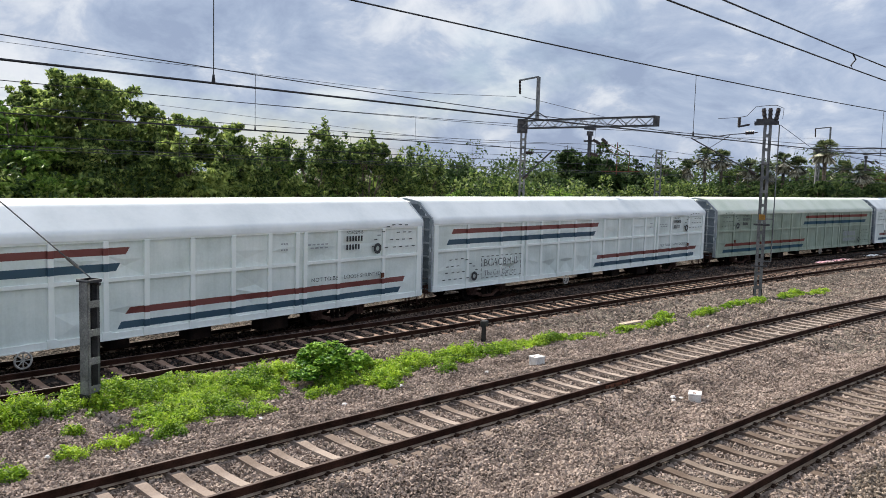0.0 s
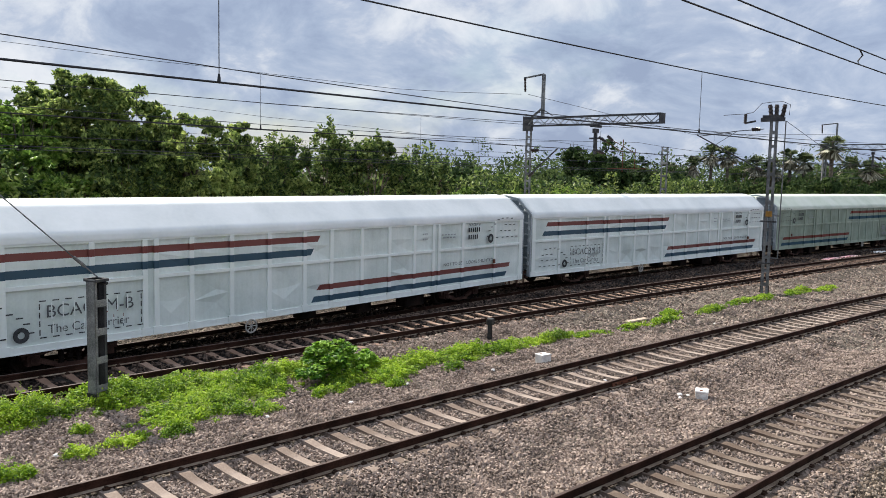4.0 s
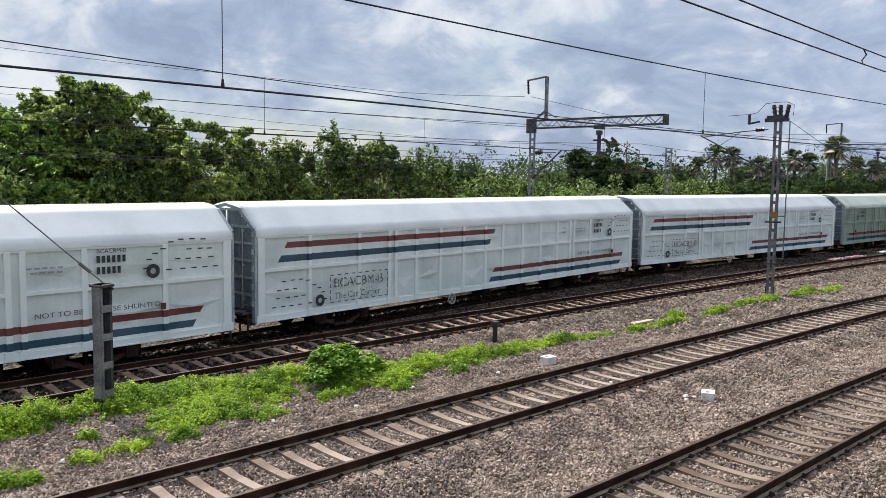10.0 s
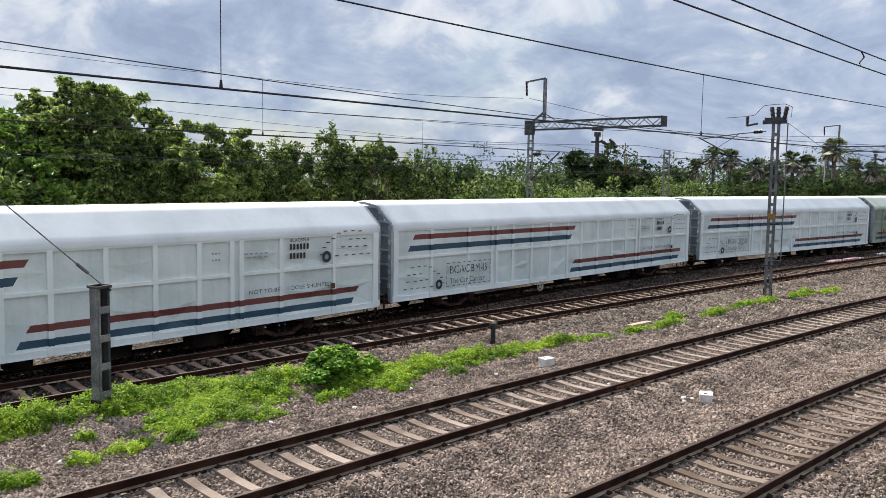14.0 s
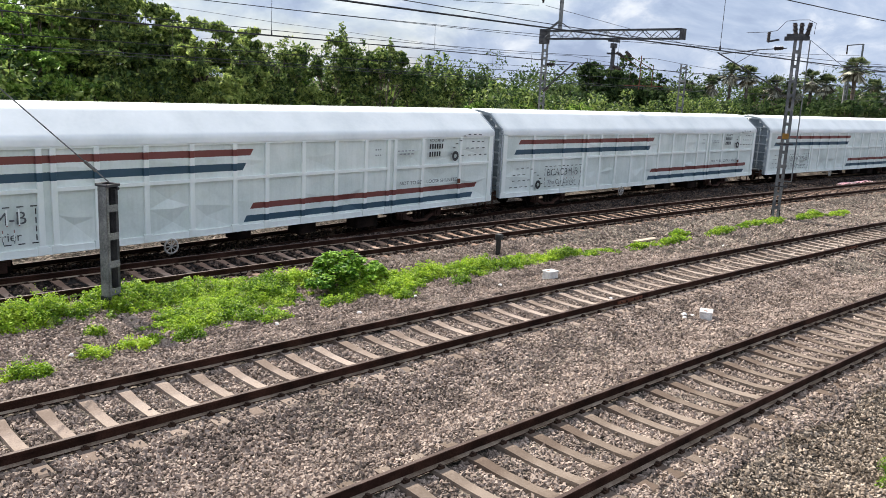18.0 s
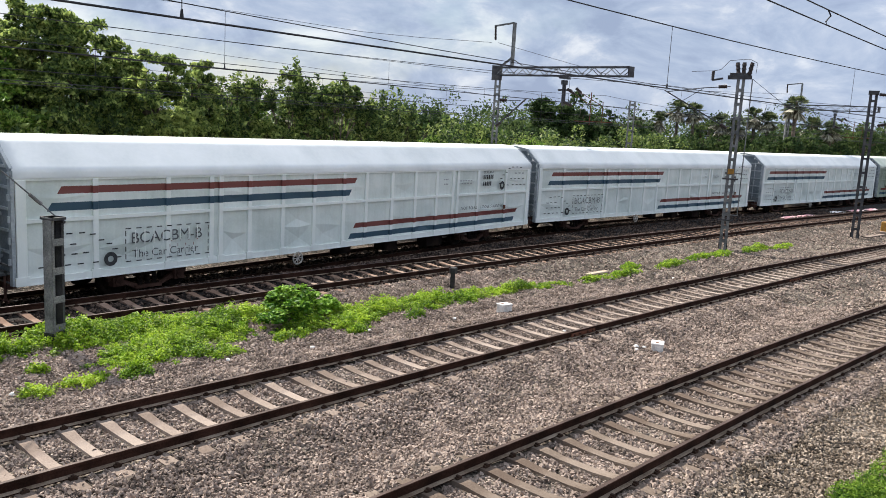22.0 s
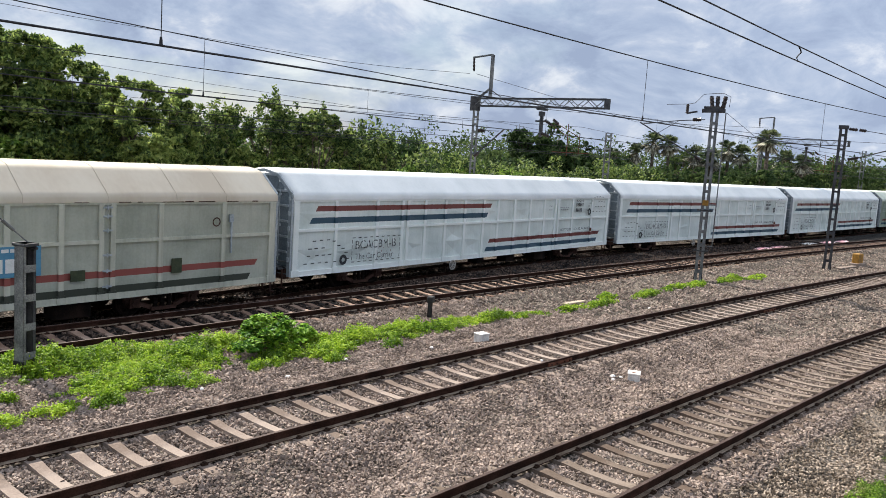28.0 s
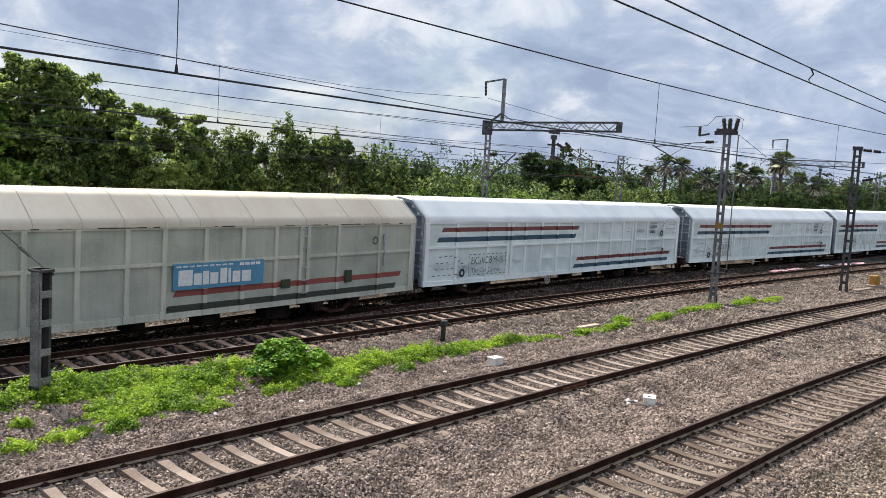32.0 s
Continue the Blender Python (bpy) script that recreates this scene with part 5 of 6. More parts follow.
def crown_points(lumps, n, seed, sub=9, core=0.5):
    """Leaf places: every lump carries flattened clumps on its skin, each clump a loose shell of leaves."""
    g = np.random.default_rng(seed)
    lumps = np.array(lumps, float)
    m = len(lumps)
    d = g.normal(size=(m * sub, 3)) + np.array([0, 0, 0.25])
    d /= np.linalg.norm(d, axis=1, keepdims=True)
    big = np.repeat(lumps, sub, 0)
    mid = big[:, :3] + d * big[:, 3:] * g.uniform(0.55, 1.05, (m * sub, 1))
    rad = big[:, 3:] * g.uniform(0.26, 0.5, (m * sub, 1))
    w = rad[:, 0] * rad[:, 1]
    pick = g.choice(m * sub, n, p=w / w.sum())
    e = g.normal(size=(n, 3))
    e /= np.linalg.norm(e, axis=1, keepdims=True)
    e[:, 2] = np.where(g.random(n) < 0.75, np.abs(e[:, 2]), e[:, 2]) * 0.8
    r = g.uniform(core ** 3, 1.0, n) ** (1 / 3) * g.uniform(0.9, 1.15, n)
    return mid[pick] + e * rad[pick] * r[:, None]


def build_tree(name, label, x, y, height, spread, leaves, leaf, mat, seed, squat=1.0, category="tree", group="", dome=0, shoots=0):
    """Tapered trunk, forking limbs and a crown of leaf clumps at the twig ends."""
    rnd = random.Random(seed)
    t = thing(name, label, category, group, Matrix.Translation((x, y, -0.4)))
    wood = Build()
    tips = []
    fork = height * rnd.uniform(0.22, 0.32)
    base = [Vector((0, 0, -0.2)), Vector((rnd.uniform(-0.15, 0.15), rnd.uniform(-0.15, 0.15), fork * 0.5)), Vector((rnd.uniform(-0.3, 0.3), rnd.uniform(-0.3, 0.3), fork))]
    r0 = 0.022 * height + 0.05
    for k in range(2):
        wood.tube(base[k], base[k + 1], r0 * (1 - 0.2 * k), r0 * (0.8 - 0.15 * k), 9)

    def limb(p, d, length, r, depth):
        q = p + d * length
        wood.tube(p, q, r, r * 0.6, 6, caps=False)
        if depth == 0:
            tips.append(q)
            return
        for k in range(rnd.choice((2, 3, 3))):
            nd = (d + Vector((rnd.uniform(-1, 1), rnd.uniform(-1, 1), rnd.uniform(-0.35, 0.75))) * 0.75).normalized()
            limb(q, nd, length * rnd.uniform(0.6, 0.85), r * 0.6, depth - 1)
        if rnd.random() < 0.5:
            tips.append(q)
    n = rnd.choice((5, 6))
    for k in range(n):
        a = 2 * math.pi * (k + rnd.uniform(-0.3, 0.3)) / n
        lean = rnd.uniform(0.5, 1.15)
        limb(base[2], Vector((math.cos(a) * lean, math.sin(a) * lean, 0.8)).normalized(), height * 0.22, r0 * 0.5, 2)
    # fit the twig ends into the crown's height and spread
    top = max(p.z for p in tips)
    wide = max(math.hypot(p.x, p.y) for p in tips)
    lumps = []
    for p in tips:
        q = Vector((p.x * spread / wide * 0.85, p.y * spread / wide * 0.85, fork * 0.7 + (p.z - fork * 0.7) * (height - fork * 0.7) * (0.78 if dome else 0.9) / (top - fork * 0.7)))
        if dome:
            k = math.hypot(math.hypot(q.x, q.y) / (spread * 0.85), (q.z - height * 0.5) / (height * 0.42))
            q = Vector((0, 0, height * 0.5)) + (q - Vector((0, 0, height * 0.5))) / max(1.0, k)
        s = rnd.uniform(0.6, 1.2) * spread * (0.2 if dome else 0.27)
        lumps.append((q.x, q.y, q.z, s, s, s * 0.75 * squat))
    for k in range(int(len(tips) * 0.6)):
        a, rr = rnd.uniform(0, 2 * math.pi), spread * rnd.uniform(0.45, 1.0)
        s = spread * rnd.uniform(0.16, 0.3)
        lumps.append((rr * math.cos(a), rr * math.sin(a), height * rnd.uniform(0.12, 0.6), s, s, s))
    # a full rounded crown: clumps all over a dome
    for k in range(dome):
        a, e = rnd.uniform(0, 2 * math.pi), math.asin(rnd.uniform(-0.35, 1.0))
        s = spread * rnd.uniform(0.14, 0.24)
        rr = rnd.uniform(0.78, 0.92)
        lumps.append((rr * spread * math.cos(a) * math.cos(e) ** 0.6, rr * spread * math.sin(a) * math.cos(e) ** 0.6, height * 0.52 + rr * height * 0.44 * math.sin(e), s, s, s * 0.8))
    wood.v = [(v[0] * (1 if v[2] < fork else spread / wide * 0.85), v[1] * (1 if v[2] < fork else spread / wide * 0.85), v[2] if v[2] < fork * 0.7 else fork * 0.7 + (v[2] - fork * 0.7) * (height - fork * 0.7) * 0.9 / (top - fork * 0.7)) for v in wood.v]
    pts = crown_points(lumps, leaves, seed)
    # loose upright shoots that stand out of the crown
    g = np.random.default_rng(seed + 1)
    extra = []
    for k in range(shoots):
        a, rr = g.uniform(0, 2 * math.pi), spread * g.uniform(0.1, 0.9)
        p = np.array([rr * math.cos(a), rr * math.sin(a), height * g.uniform(0.72, 0.9)])
        d = np.array([g.normal(0, 0.3), g.normal(0, 0.3), 1.0]) * g.uniform(0.6, 1.25)
        n = int(g.integers(45, 80))
        u = g.uniform(0, 1, n)[:, None]
        extra.append(p + d * u + g.normal(size=(n, 3)) * (0.17 - 0.09 * u))
    part("trunk", wood, M_BARK, t)
    part("crown", leaf_mesh("crown", np.concatenate([pts] + extra), leaf, mat, up=0.15, narrow=0.5, seed=seed), mat, t)
    return t


def build_palm(x, y, height, seed):
    """Fan palm: ringed trunk and a round head of stiff split fans, some dry."""
    rnd = random.Random(seed)
    t = thing("palm_tree", "fan palm with grey trunk and pale dry fronds", "palm tree", "palms behind the train", Matrix.Translation((x, y, -0.4)))
    wood = Build().lathe([(0.24, -0.2), (0.2, height * 0.3), (0.17, height * 0.6), (0.18, height - 0.7), (0.05, height)], n=10)
    part("trunk", wood, M_BARK, t)
    for name, count, low, high, mat, label in (("crown", 30, -0.25, 1.4, M_PALM, ""), ("dry_skirt", 18, -1.2, -0.2, M_PALMDRY, "pale hanging dry fronds")):
        crown = Build()
        for k in range(count):
            a, e = rnd.uniform(0, 2 * math.pi), rnd.uniform(low, high)
            d = Vector((math.cos(a) * math.cos(e), math.sin(a) * math.cos(e), math.sin(e)))
            o = Vector((0, 0, height - 0.5)) + d * rnd.uniform(0.45, 0.8)
            u = d.cross(Vector((0, 0, 1))).normalized()
            w = u.cross(d)
            crown.tube((0, 0, height - 0.5), o, 0.03, n=4)
            n, R = 7, rnd.uniform(0.65, 1.05)
            for j in range(n):
                th = (j - (n - 1) / 2) * 0.26
                p = (d * math.cos(th) + u * math.sin(th)) * R - Vector((0, 0, 0.35 * R))
                q = (d * math.sin(-th) + u * math.cos(th)) * 0.12
                crown.add([o, o + p * 0.55 + q, o + p + w * 0.06, o + p * 0.55 - q], [(0, 1, 2, 3)])
        part(name, crown, mat, t, label)
    return t


def build_woods():
    big, mid = "broad leafy tree with dense bright green crown", "leafy green tree with uneven crown behind the train"
    for k, (x, y, h, s, n, f, m, dome) in enumerate((
            (19.9, 39.1, 10.0, 4.1, 66000, 0.135, M_LEAF, 60), (23.2, 35.0, 8.3, 3.0, 40000, 0.125, M_LEAF, 44), (15.2, 38.2, 8.4, 3.1, 30000, 0.13, M_LEAFLT, 34), (11.0, 40.5, 8.2, 3.2, 15000, 0.14, M_LEAF, 20),
            (17.6, 43.5, 8.6, 4.2, 14000, 0.17, M_LEAFDK, 20), (20.3, 35.6, 5.7, 2.4, 18000, 0.115, M_LEAFDK, 20), (16.6, 36.2, 5.0, 2.4, 14000, 0.115, M_LEAFLT, 16), (25.4, 33.9, 7.4, 1.5, 10000, 0.105, M_LEAFDK, 12), (13.0, 37.0, 5.4, 2.4, 9000, 0.12, M_LEAF, 14))):
        build_tree("broadleaf_tree", big, x, y, h, s, n, f, m, 100 + k, group="trees behind the train", dome=dome)
    for k, (x, y, h, s, n, f, m) in enumerate((
            (27.5, 34.5, 7.2, 1.35, 8000, 0.11, M_LEAFDK), (29.5, 32.8, 7.85, 1.35, 9500, 0.11, M_LEAFDK), (30.4, 32.0, 7.0, 1.3, 8500, 0.11, M_LEAFDK), (31.4, 31.0, 7.35, 1.3, 9000, 0.11, M_LEAFDK),
            (32.7, 29.5, 6.3, 1.3, 8000, 0.11, M_LEAFDK), (33.5, 28.5, 6.2, 1.2, 7500, 0.11, M_LEAFDK), (29.7, 37.7, 6.7, 2.3, 7000, 0.12, M_LEAFLT), (28.9, 33.2, 5.0, 1.6, 8000, 0.105, M_LEAF), (26.4, 34.6, 5.2, 1.7, 8000, 0.105, M_LEAF),
            (35.4, 32.0, 4.9, 1.9, 8000, 0.11, M_LEAF), (38.6, 32.0, 4.6, 2.0, 8000, 0.12, M_LEAFLT), (35.0, 36.5, 5.0, 2.6, 8000, 0.13, M_LEAF), (42.5, 33.5, 4.5, 2.2, 7000, 0.13, M_LEAFLT), (51.0, 31.4, 4.8, 2.1, 8000, 0.12, M_LEAFLT), (50.2, 36.4, 5.0, 2.6, 7000, 0.13, M_LEAFLT))):
        build_tree("broadleaf_tree", mid, x, y, h, s, n, f, m, 140 + k, group="trees behind the train", shoots=9 if k < 6 else 0, dome=0 if k < 9 else 16)
    for k, (x, y, h, s, n) in enumerate(((52.5, 43.0, 6.4, 3.6, 3600), (58.0, 46.0, 6.6, 4.2, 3800), (63.7, 39.8, 6.2, 3.6, 3800), (61.0, 42.5, 5.6, 3.4, 3000), (65.4, 36.6, 9.0, 3.7, 9000), (67.2, 34.2, 8.0, 2.9, 6000), (79.5, 43.0, 7.2, 4.2, 3000), (84.0, 36.5, 5.6, 3.6, 3000), (89.5, 32.0, 5.4, 3.4, 3000), (97.5, 27.5, 6.6, 3.4, 3000), (92.0, 24.5, 5.6, 3.2, 3000),
                                         (86.3, 39.7, 7.4, 4.0, 3000), (104.0, 35.5, 8.4, 4.2, 2600), (112.0, 30.0, 7.2, 5.0, 2600), (98.0, 27.0, 5.6, 4.0, 2600), (93.0, 22.3, 7.0, 4.0, 3400), (101.0, 22.5, 8.4, 4.0, 3600), (110.0, 20.5, 8.4, 4.6, 3400), (118.0, 19.5, 8.8, 4.6, 3000), (130.0, 19.0, 9.4, 5.0, 2600), (77.3, 19.7, 6.4, 2.3, 3600), (86.0, 27.6, 5.6, 2.6, 2600), (84.0, 31.0, 5.4, 2.6, 2600), (83.0, 34.0, 5.6, 2.6, 2600), (80.5, 23.4, 5.3, 2.2, 2400))):
        build_tree("distant_tree", "distant rounded green tree beyond the tracks", x, y, h, s, int(n * 2.2), 0.18, M_LEAFFAR if k not in (4, 5) else M_LEAFDEEP, 180 + k, group="distant trees", dome=10)
    for k, (x, y, h) in enumerate(((92.6, 37.9, 7.2), (93.2, 36.1, 8.6), (93.9, 34.4, 8.4), (94.9, 31.4, 7.3), (96.0, 28.0, 8.2), (96.4, 26.6, 7.7), (81.6, 20.1, 8.9), (97.5, 22.1, 7.4), (97.9, 20.2, 7.1), (91.5, 40.5, 6.6), (95.5, 29.8, 7.0))):
        build_palm(x, y, h + 0.1, 300 + k)
    # far belt of wood that closes the horizon
    lumps = []
    rnd = random.Random(5)
    for k in range(620):
        a = radians(rnd.uniform(-42, 112))
        d = rnd.uniform(105, 190)
        if d < 125 and a < radians(20):
            d += 25
        h = rnd.uniform(4.5, 8.0) * (1 + (d - 105) / 170)
        lumps.append((d * math.sin(radians(90) - a), d * math.cos(radians(90) - a), h * 0.45, 5.5, 5.5, h * 0.55))
    tagged(new("far_woods", leaf_mesh("far_woods", crown_points(lumps, 90000, 9), 0.33, M_LEAFFAR, seed=9)), "hazy belt of distant green woodland", "woodland", kind="stuff")
    # undergrowth at the foot of the nearer trees
    lumps = [(x, 34.4 + rnd.uniform(0, 4) - 0.16 * max(0.0, x - 24), 2.5, 2.0, 1.6, rnd.uniform(1.5, 2.5)) for x in np.arange(6, 74, 1.0)]
    tagged(new("undergrowth", leaf_mesh("undergrowth", crown_points(lumps, 36000, 11), 0.15, M_LEAFDK, seed=11)), "dense green undergrowth along the far fence line", "undergrowth", kind="stuff")


build_woods()


# ---------------------------------------------------------------- weeds, bush and grass
WEED_PATCHES = [(6.6, 16.3, 1.6, 0.75), (8.6, 16.2, 1.5, 0.9), (10.2, 15.6, 1.7, 1.1), (9.4, 14.3, 1.4, 0.85), (11.1, 14.7, 1.1, 0.9), (12.2, 15.4, 1.2, 0.6), (10.2, 13.5, 0.6, 0.45), (13.1, 13.75, 0.9, 0.42), (14.6, 14.4, 0.8, 0.5), (14.2, 13.3, 0.9, 0.5),
                (15.0, 13.7, 0.9, 0.55), (15.9, 13.9, 1.2, 0.5), (17.6, 13.5, 1.4, 0.65), (19.3, 13.2, 1.4, 0.5), (21.3, 12.9, 1.4, 0.42), (22.6, 12.5, 1.1, 0.28), (24.6, 12.1, 1.5, 0.22), (26.9, 11.8, 1.3, 0.25),
                (28.5, 12.3, 0.7, 0.28), (30.6, 11.5, 1.5, 0.28), (33.5, 11.4, 1.2, 0.35), (35.4, 11.1, 1.0, 0.4), (38.6, 10.6, 1.7, 0.4), (40.8, 9.9, 1.4, 0.32), (12.2, 13.35, 0.55, 0.2), (6.5, 13.5, 0.3, 0.26), (7.35, 13.5, 0.55, 0.28),
                (5.2, 13.3, 0.45, 0.3), (8.3, 13.4, 0.45, 0.26), (13.8, 12.7, 0.3, 0.14), (5.0, 16.4, 1.2, 0.7), (3.0, 16.6, 1.5, 0.7), (7.0, 14.6, 0.25, 0.15), (16.0, 12.75, 0.3, 0.14)]


def in_weeds(x, y):
    for cx, cy, rx, ry in WEED_PATCHES:
        if ((x - cx) / rx) ** 2 + ((y - cy) / ry) ** 2 < 1:
            return True
    return False


def build_weeds():
    g = np.random.default_rng(21)

    def mounds(patches, density, tall, gaps, dull, size):
        """Crowds of small leafy mounds, low and ragged at the rim of each patch; places and sizes of bright and of dull leaves."""
        leaves = {0: ([], []), 1: ([], [])}
        for cx, cy, rx, ry in patches:
            for k in range(int(density * rx * ry * 3.14) + 5):
                a, r = g.uniform(0, 2 * math.pi), math.sqrt(g.uniform(0, 1)) * g.uniform(0.85, 1.15)
                x, y = cx + math.cos(a) * r * rx, cy + math.sin(a) * r * ry
                bare = noise.noise((x * 1.4, y * 2.2, 4.0)) + 0.5 * noise.noise((x * 4.0, y * 4.0, 9.0))
                if bare < (gaps if x < 19 else gaps + 0.16) - 0.45 * max(0.0, 1 - r):
                    continue
                wide = g.uniform(0.07, 0.17) * (1.15 if r < 0.7 else 0.8)
                h = tall * (1.0 if x < 21 else 0.65) * (0.06 + 0.22 * max(0.0, 1.05 - r)) * g.uniform(0.5, 1.5) * (1 + 0.8 * noise.noise((x * 0.9, y * 0.9, 1.0)))
                n = int(5200 * wide * wide)
                e = g.normal(size=(n, 3))
                e /= np.linalg.norm(e, axis=1, keepdims=True)
                e[:, 2] = np.abs(e[:, 2])
                q = np.array([x, y, ground_z(x, y) - 0.01]) + e * np.array([wide, wide, h + 0.05]) * (g.uniform(0.25, 1.15, n) ** 0.5)[:, None]
                kind = 1 if g.random() < (dull if r < 0.75 else dull * 4) else 0
                leaves[kind][0].append(q)
                leaves[kind][1].append(np.full(n, size * (0.8 if kind else 1.0) * g.uniform(0.8, 1.25)))
        return [(np.concatenate(a), np.concatenate(b)) for a, b in leaves.values()]
    bright, dim = mounds(WEED_PATCHES, 58, 1.0, -0.18, 0.07, 0.03)
    tagged(new("weeds", leaf_mesh("weeds", *bright, M_WEED, up=0.7, seed=22)), "bright yellow-green creeping weeds on the ballast", "weeds", kind="stuff")
    tagged(new("weeds", leaf_mesh("weeds", *dim, M_WEEDDK, up=0.7, seed=72)), "dull grey-green low weeds among the brighter ones", "weeds", kind="stuff")
    # lush clumps at the edge of the nearest line
    bright, dim = mounds([(12.5, 1.62, 0.9, 0.3), (13.4, 1.1, 1.7, 0.55), (16.4, 0.4, 1.9, 0.9)], 75, 1.1, -0.22, 0.1, 0.025)
    tagged(new("grass", leaf_mesh("grass", *bright, M_GRASS, up=0.4, narrow=0.4, seed=23)), "lush green grass beside the nearest line", "grass", kind="stuff")
    tagged(new("grass", leaf_mesh("grass", *dim, M_WEEDDK, up=0.4, narrow=0.4, seed=24)), "dull green grass tufts beside the nearest line", "grass", kind="stuff")
    # the one rounded bush
    bush = thing("bush", "rounded dark green bush with broad leaves among weeds", "bush", m=Matrix.Translation((13.35, 14.45, -0.3)))
    stems = Build()
    for k in range(14):
        a = 2 * math.pi * k / 14
        stems.tube((0, 0, -0.05), (0.5 * math.cos(a), 0.45 * math.sin(a), 0.3 + 0.35 * random.random()), 0.015, 0.006, 5)
    part("stem", stems, M_BARK, bush)
    lumps = [(0, 0, 0.4, 0.55, 0.5, 0.34), (-0.5, -0.1, 0.3, 0.45, 0.4, 0.3), (0.45, 0.05, 0.36, 0.45, 0.4, 0.32), (0.05, -0.4, 0.25, 0.5, 0.35, 0.24), (0.85, -0.1, 0.2, 0.35, 0.3, 0.2), (-0.1, 0.3, 0.40, 0.4, 0.35, 0.26), (-0.85, -0.25, 0.16, 0.3, 0.3, 0.16)]
    lumps = [tuple(1.14 * v for v in lump) for lump in lumps]
    part("crown", leaf_mesh("crown", crown_points(lumps, 4200, 31, 12, 0.7), 0.062, M_BUSH, up=1.3, narrow=0.7, seed=31), M_BUSH, bush)


build_weeds()


# ---------------------------------------------------------------- loose stones
def build_stones():
    def on_sleeper(x, y, line, t0):
        a = y - line(x)
        if not -1.42 < a < 1.3:
            return False
        s = x + (line(x + 0.5) - line(x - 0.5)) * a
        return abs((s - t0 + 0.3) % 0.6 - 0.3) < 0.135

    def scatter(name, label, n, seed, near, far, fall, mat, small, large, verge=False, rust=False):
        """Stones in the wedge of ground seen from the bridge, thinning out with distance; verge: the strip on the
        bridge side of the nearest line; rust: the strip towards the train, its stones darkened for the train's shade.
        """
        g = np.random.default_rng(seed)
        u = g.uniform(0, 1, n)
        r = (near ** fall + u * (far ** fall - near ** fall)) ** (1 / fall)
        az = np.radians(g.uniform(5.0, 72.0, n))
        x, y = r * np.cos(az), r * np.sin(az)
        keep = []
        for k in range(n):
            xx, yy = x[k], y[k]
            edge = yy - LINE_NEAR(xx) + 1.75 + 0.25 * noise.noise((xx * 0.7, yy * 0.7, 2.0))
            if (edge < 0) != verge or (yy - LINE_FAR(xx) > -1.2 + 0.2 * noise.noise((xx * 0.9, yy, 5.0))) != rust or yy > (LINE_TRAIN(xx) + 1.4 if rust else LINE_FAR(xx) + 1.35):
                continue
            d = min(abs(yy - LINE_NEAR(xx)), abs(yy - LINE_MID(xx)), abs(yy - LINE_FAR(xx)), abs(yy - LINE_TRAIN(xx)))
            if 0.79 < d < 0.95:
                continue
            if on_sleeper(xx, yy, LINE_NEAR, 5.0) or on_sleeper(xx, yy, LINE_MID, 1.0) or on_sleeper(xx, yy, LINE_FAR, 2.0):
                if g.random() > (0.03 if d < 0.9 else 0.1):
                    continue
            keep.append(k)
        x, y = x[keep], y[keep]
        n = len(x)
        z = np.array([max(-0.9, ground_z(a, b) + 0.03) if rust else ground_z(a, b) for a, b in zip(x, y)]) + g.uniform(-0.012, 0.034, n)
        # angular lumps: skewed blocks with knocked-about corners
        base = 1.25 * np.array([(-1, 0, 0), (1, 0, 0), (0, -1, 0), (0, 1, 0), (0, 0, -1), (0, 0, 1)], float)
        quad = np.array([(5, 1, 3), (5, 3, 0), (5, 0, 2), (5, 2, 1), (4, 3, 1), (4, 0, 3), (4, 2, 0), (4, 1, 2)])
        q, _ = np.linalg.qr(g.normal(size=(n, 3, 3)))
        s = (base[None] + g.uniform(-0.5, 0.5, (n, 6, 3))) * (g.uniform(small, large, (n, 1, 1)) * g.uniform(0.55, 1.2, (n, 1, 3)))
        v = np.einsum("nij,nkj->nki", q, s) + np.stack([x, y, z], 1)[:, None, :]
        f = (np.arange(n)[:, None, None] * 6 + quad[None]).reshape(-1, 3)
        tagged(new(name, raw_mesh(name, v.reshape(-1, 3), f, mat)), label, "ballast", kind="stuff")
    grey, brown = "loose grey and brown crushed ballast stones", "fine brown gravel beside the nearest line"
    scatter("ballast_stones", grey, 240000, 41, 8.5, 27.0, 1.2, M_STONE, 0.017, 0.036)
    scatter("ballast_stones", grey, 80000, 43, 25.0, 75.0, 0.9, M_STONE, 0.03, 0.056)
    scatter("stained_stones", "reddish ballast by the train, darkened for its shade", 190000, 47, 13.0, 70.0, 1.0, M_STONESHADE, 0.024, 0.05, rust=True)
    scatter("gravel", brown, 240000, 45, 8.0, 34.0, 1.1, M_GRAVEL, 0.015, 0.03, verge=True)


build_stones()


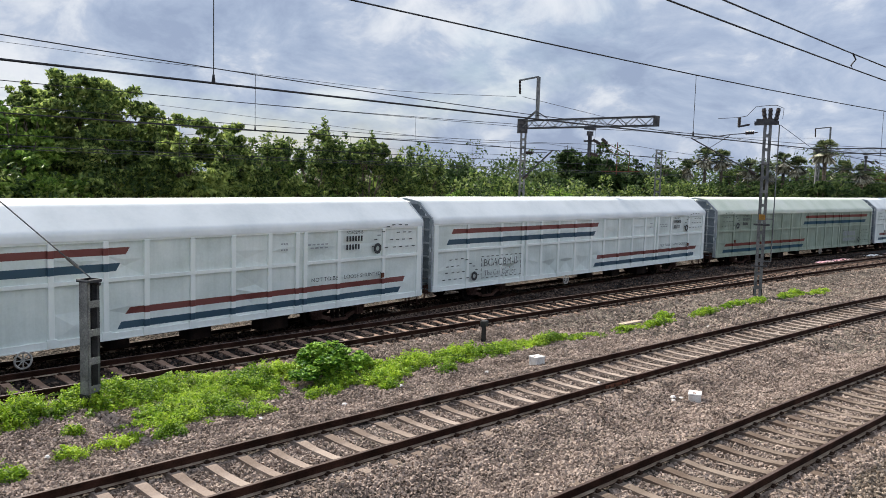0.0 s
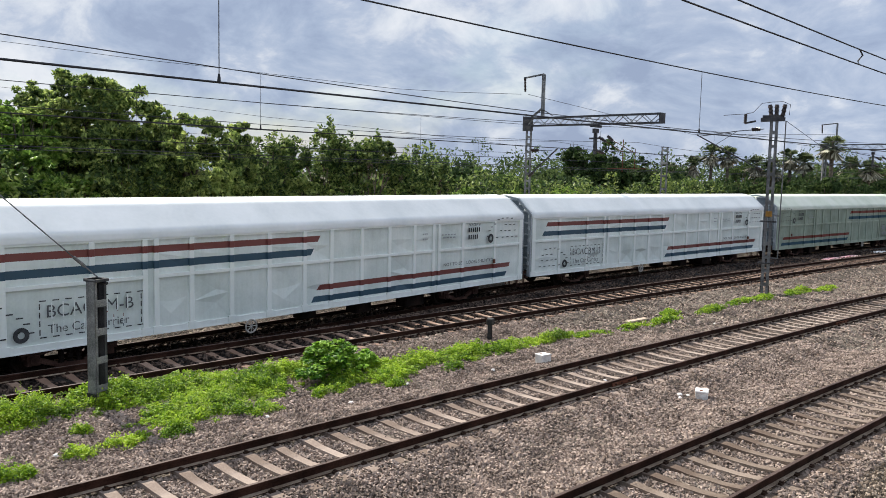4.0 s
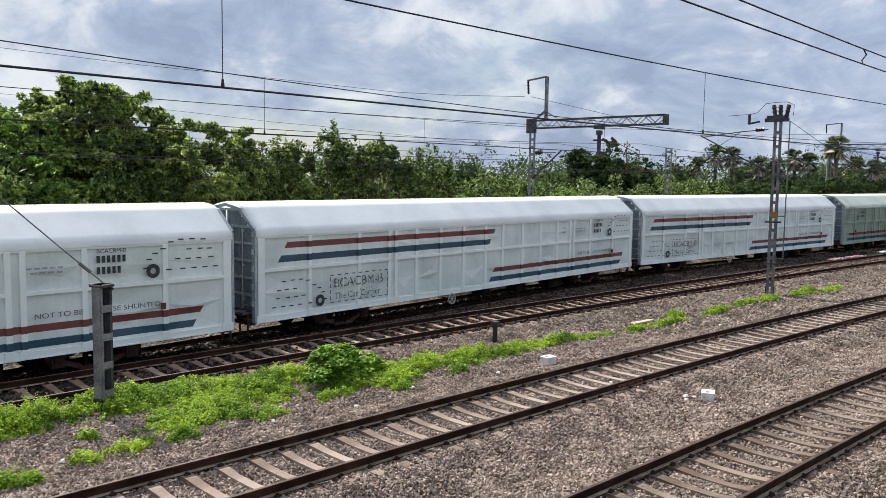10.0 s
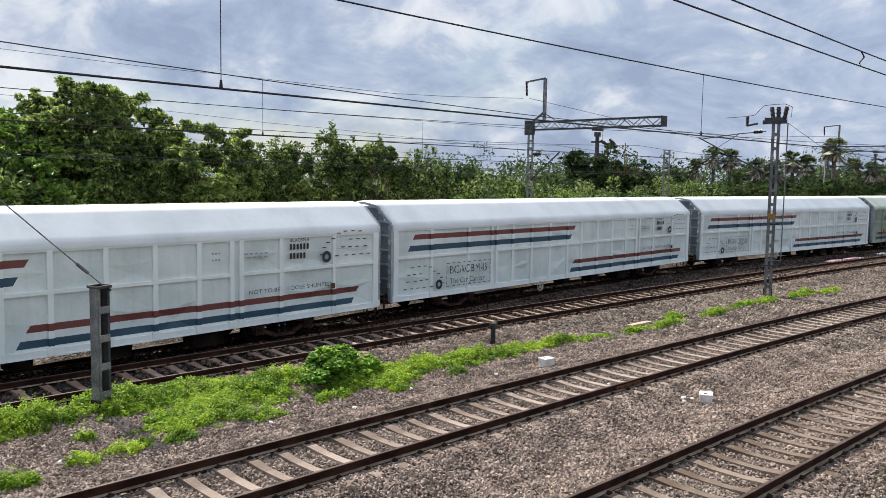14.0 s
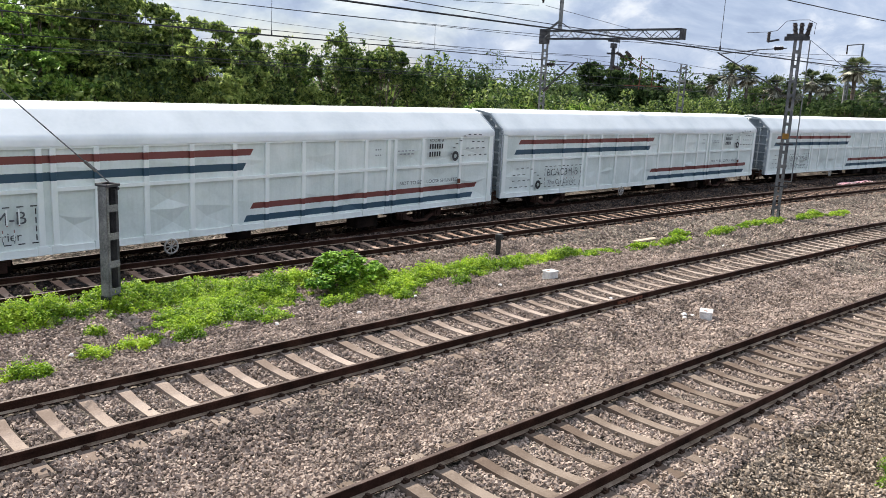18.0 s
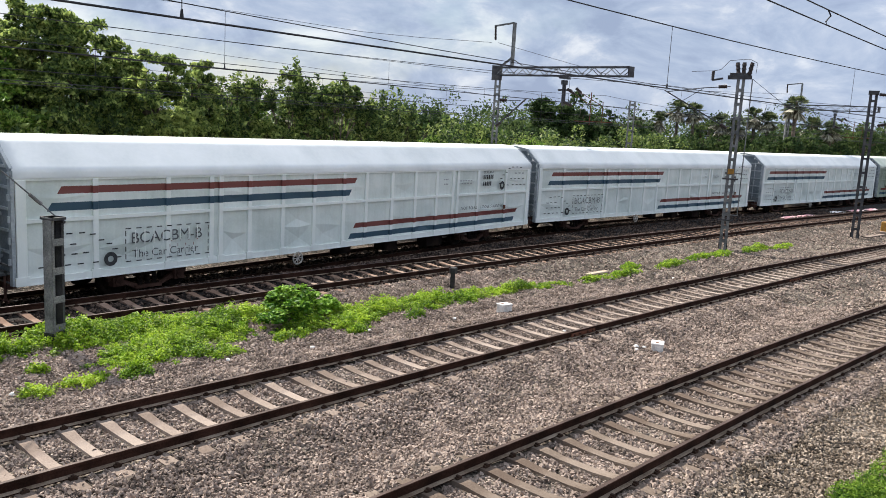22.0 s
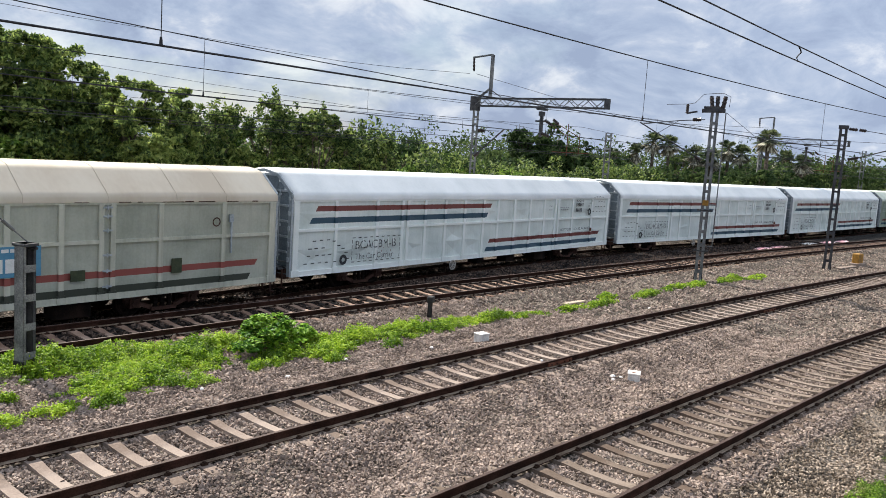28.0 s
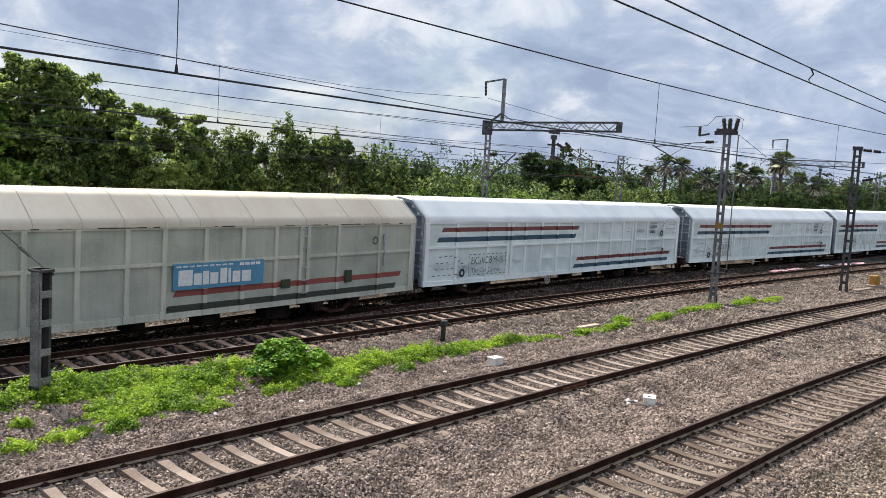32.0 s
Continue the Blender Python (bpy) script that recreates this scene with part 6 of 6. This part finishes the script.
# ---------------------------------------------------------------- small things by the lines
def build_small():
    for x, y, z, a in ((17.99, 6.9, -0.455, 20), (18.22, 11.41, -0.37, -12)):
        b = thing("marker_block", "whitewashed concrete marker block on the ballast", "concrete block", "marker blocks", pose(x, y, z, 0, 0, a))
        part("block", Build().bevel_box(-0.17, -0.14, 0, 0.17, 0.14, 0.28, 0.012), M_WHITE, b)
        part("lid", Build().bevel_box(-0.18, -0.15, 0.28, 0.18, 0.15, 0.31, 0.01), M_WHITE, b)
        part("red_mark", Build().box(-0.13, -0.03, 0.309, -0.03, 0.05, 0.313), M_RUSTY, b, "faded red paint mark")
    for k, (x, y, s) in enumerate(((17.62, 7.28, 0.07), (17.45, 7.2, 0.05), (17.8, 7.15, 0.045), (15.6, 8.9, 0.04), (17.4, 9.1, 0.05), (12.0, 12.4, 0.06), (6.2, 13.75, 0.055), (14.0, 12.55, 0.06), (10.1, 12.9, 0.05), (27.5, 10.2, 0.06), (16.6, 11.9, 0.06))):
        b = Build()
        b.lathe([(0.0, -0.3 * s), (0.9 * s, -0.1 * s), (s, 0.3 * s), (0.6 * s, 0.75 * s), (0.0, 0.85 * s)], n=7)
        rr = random.Random(k)
        b.v = [(p[0] * rr.uniform(0.8, 1.3), p[1] * rr.uniform(0.75, 1.2), p[2]) for p in b.v]
        st = part("white_stone", b, M_WHITE, None)
        st.location = (x, y, ground_z(x, y) + 0.02)
        tagged(st, "small whitewashed stone lying on the ballast", "stone", "white stones")
    post = thing("rail_post", "short black post cut from old rail", "post", m=pose(19.75, 14.32, -0.36, 0, 2, 20))
    p = Build()
    p.box(-0.07, -0.012, -0.2, 0.07, 0.012, 0.66).box(-0.085, -0.06, -0.2, -0.065, 0.06, 0.66).box(0.055, -0.045, -0.2, 0.085, 0.045, 0.66)
    part("web", p, M_TAR, post)
    part("head", Build().bevel_box(-0.15, -0.09, 0.5, 0.16, 0.09, 0.68, 0.015), M_TAR, post)
    mark = thing("yellow_marker", "small yellow painted marker block beside the siding", "marker", m=pose(14.63, 18.98, -0.44, 0, 0, -8))
    part("block", Build().bevel_box(-0.2, -0.06, 0, 0.2, 0.06, 0.12, 0.01), M_YELLOW, mark)
    plank = thing("plank", "pale sawn plank lying flat on ballast", "plank", m=pose(26.0, 12.46, -0.30, 0, 0, -7))
    part("board", Build().bevel_box(-0.62, -0.11, 0, 0.62, 0.11, 0.05, 0.008), M_WOODP, plank)
    spare = tagged(new("spare_rail"), "spare rusty rail lying beside the line", "rail")
    far = lambda s: LINE_FAR(s) + 1.62 + 0.012 * (s - 37)
    part("rail", rail_mesh(lambda s: far(s), 37, 50, 0, -0.16), [M_RAIL, M_RAILTOP, M_RAILFOOT], spare)
    # rag heaps on the cess
    for k, (x, y, ln) in enumerate(((57.5, 13.75, 1.6), (60.2, 13.3, 1.9), (66.5, 12.6, 1.4), (70.0, 11.9, 1.8), (73.2, 11.3, 1.4))):
        n1, n2 = 16, 8
        v, f = [], []
        for i in range(n1 + 1):
            for j in range(n2 + 1):
                u, w = i / n1 * 2 - 1, j / n2 * 2 - 1
                e = max(0.0, 1 - u * u) * max(0.0, 1 - w * w)
                v.append((u * ln, w * 0.4 * (1 + 0.3 * noise.noise((u * 2, k, 0))), e * (0.07 + 0.10 * noise.noise((u * 3 + k, w * 3, 2.0)))))
        for i in range(n1):
            for j in range(n2):
                a = i * (n2 + 1) + j
                f.append((a, a + n2 + 1, a + n2 + 2, a + 1))
        ob = new("crumpled_cloth", raw_mesh("crumpled_cloth", np.array(v), np.array(f), M_PINK if k != 2 else M_WHITE))
        ob.location, ob.rotation_euler = (x, y, ground_z(x, y) + 0.01), (0, 0, -0.16)
        tagged(ob, "crumpled pink and white cloth dumped beside the line" if k != 2 else "crumpled pale cloth dumped beside the line", "cloth", "cloth by the line")
    box = thing("signal_box_case", "small orange-yellow equipment case on a low concrete plinth", "equipment case", m=pose(53.8, 7.35, -0.34, 0, 0, -12))
    part("case", Build().bevel_box(-0.36, -0.2, 0.16, 0.36, 0.2, 0.72, 0.03), M_YELLOW, box)
    part("plinth", Build().bevel_box(-0.6, -0.28, 0, 0.6, 0.28, 0.16, 0.02), M_SLEEPER, box, "concrete plinth")
    slab = thing("trough_lid", "long pale concrete trough lid on the ballast", "concrete slab", m=pose(51.3, 7.55, -0.33, 0, 0, -9))
    part("slab", Build().bevel_box(-1.3, -0.14, 0, 1.3, 0.14, 0.07, 0.01), M_SLEEPER, slab)


build_small()


# ---------------------------------------------------------------- what moves
def motions():
    times = [0.5 * k for k in range(65)]
    for w, k in wagons:
        rows = []
        for t in times:
            x, y, a = chord(station(t) + k * PITCH)
            rows.append((t, pose(x, y, Z_TRAIN, 0, 0, a)))
        walk(w, rows)
    quick = [0.25 * k for k in range(129)]
    s0 = station(0)
    for ws, x in WHEELSETS:
        walk(ws, [(t, pose(x, 0, 0.42, 0, math.degrees((station(t) - s0) / 0.42), 0)) for t in quick])


motions()
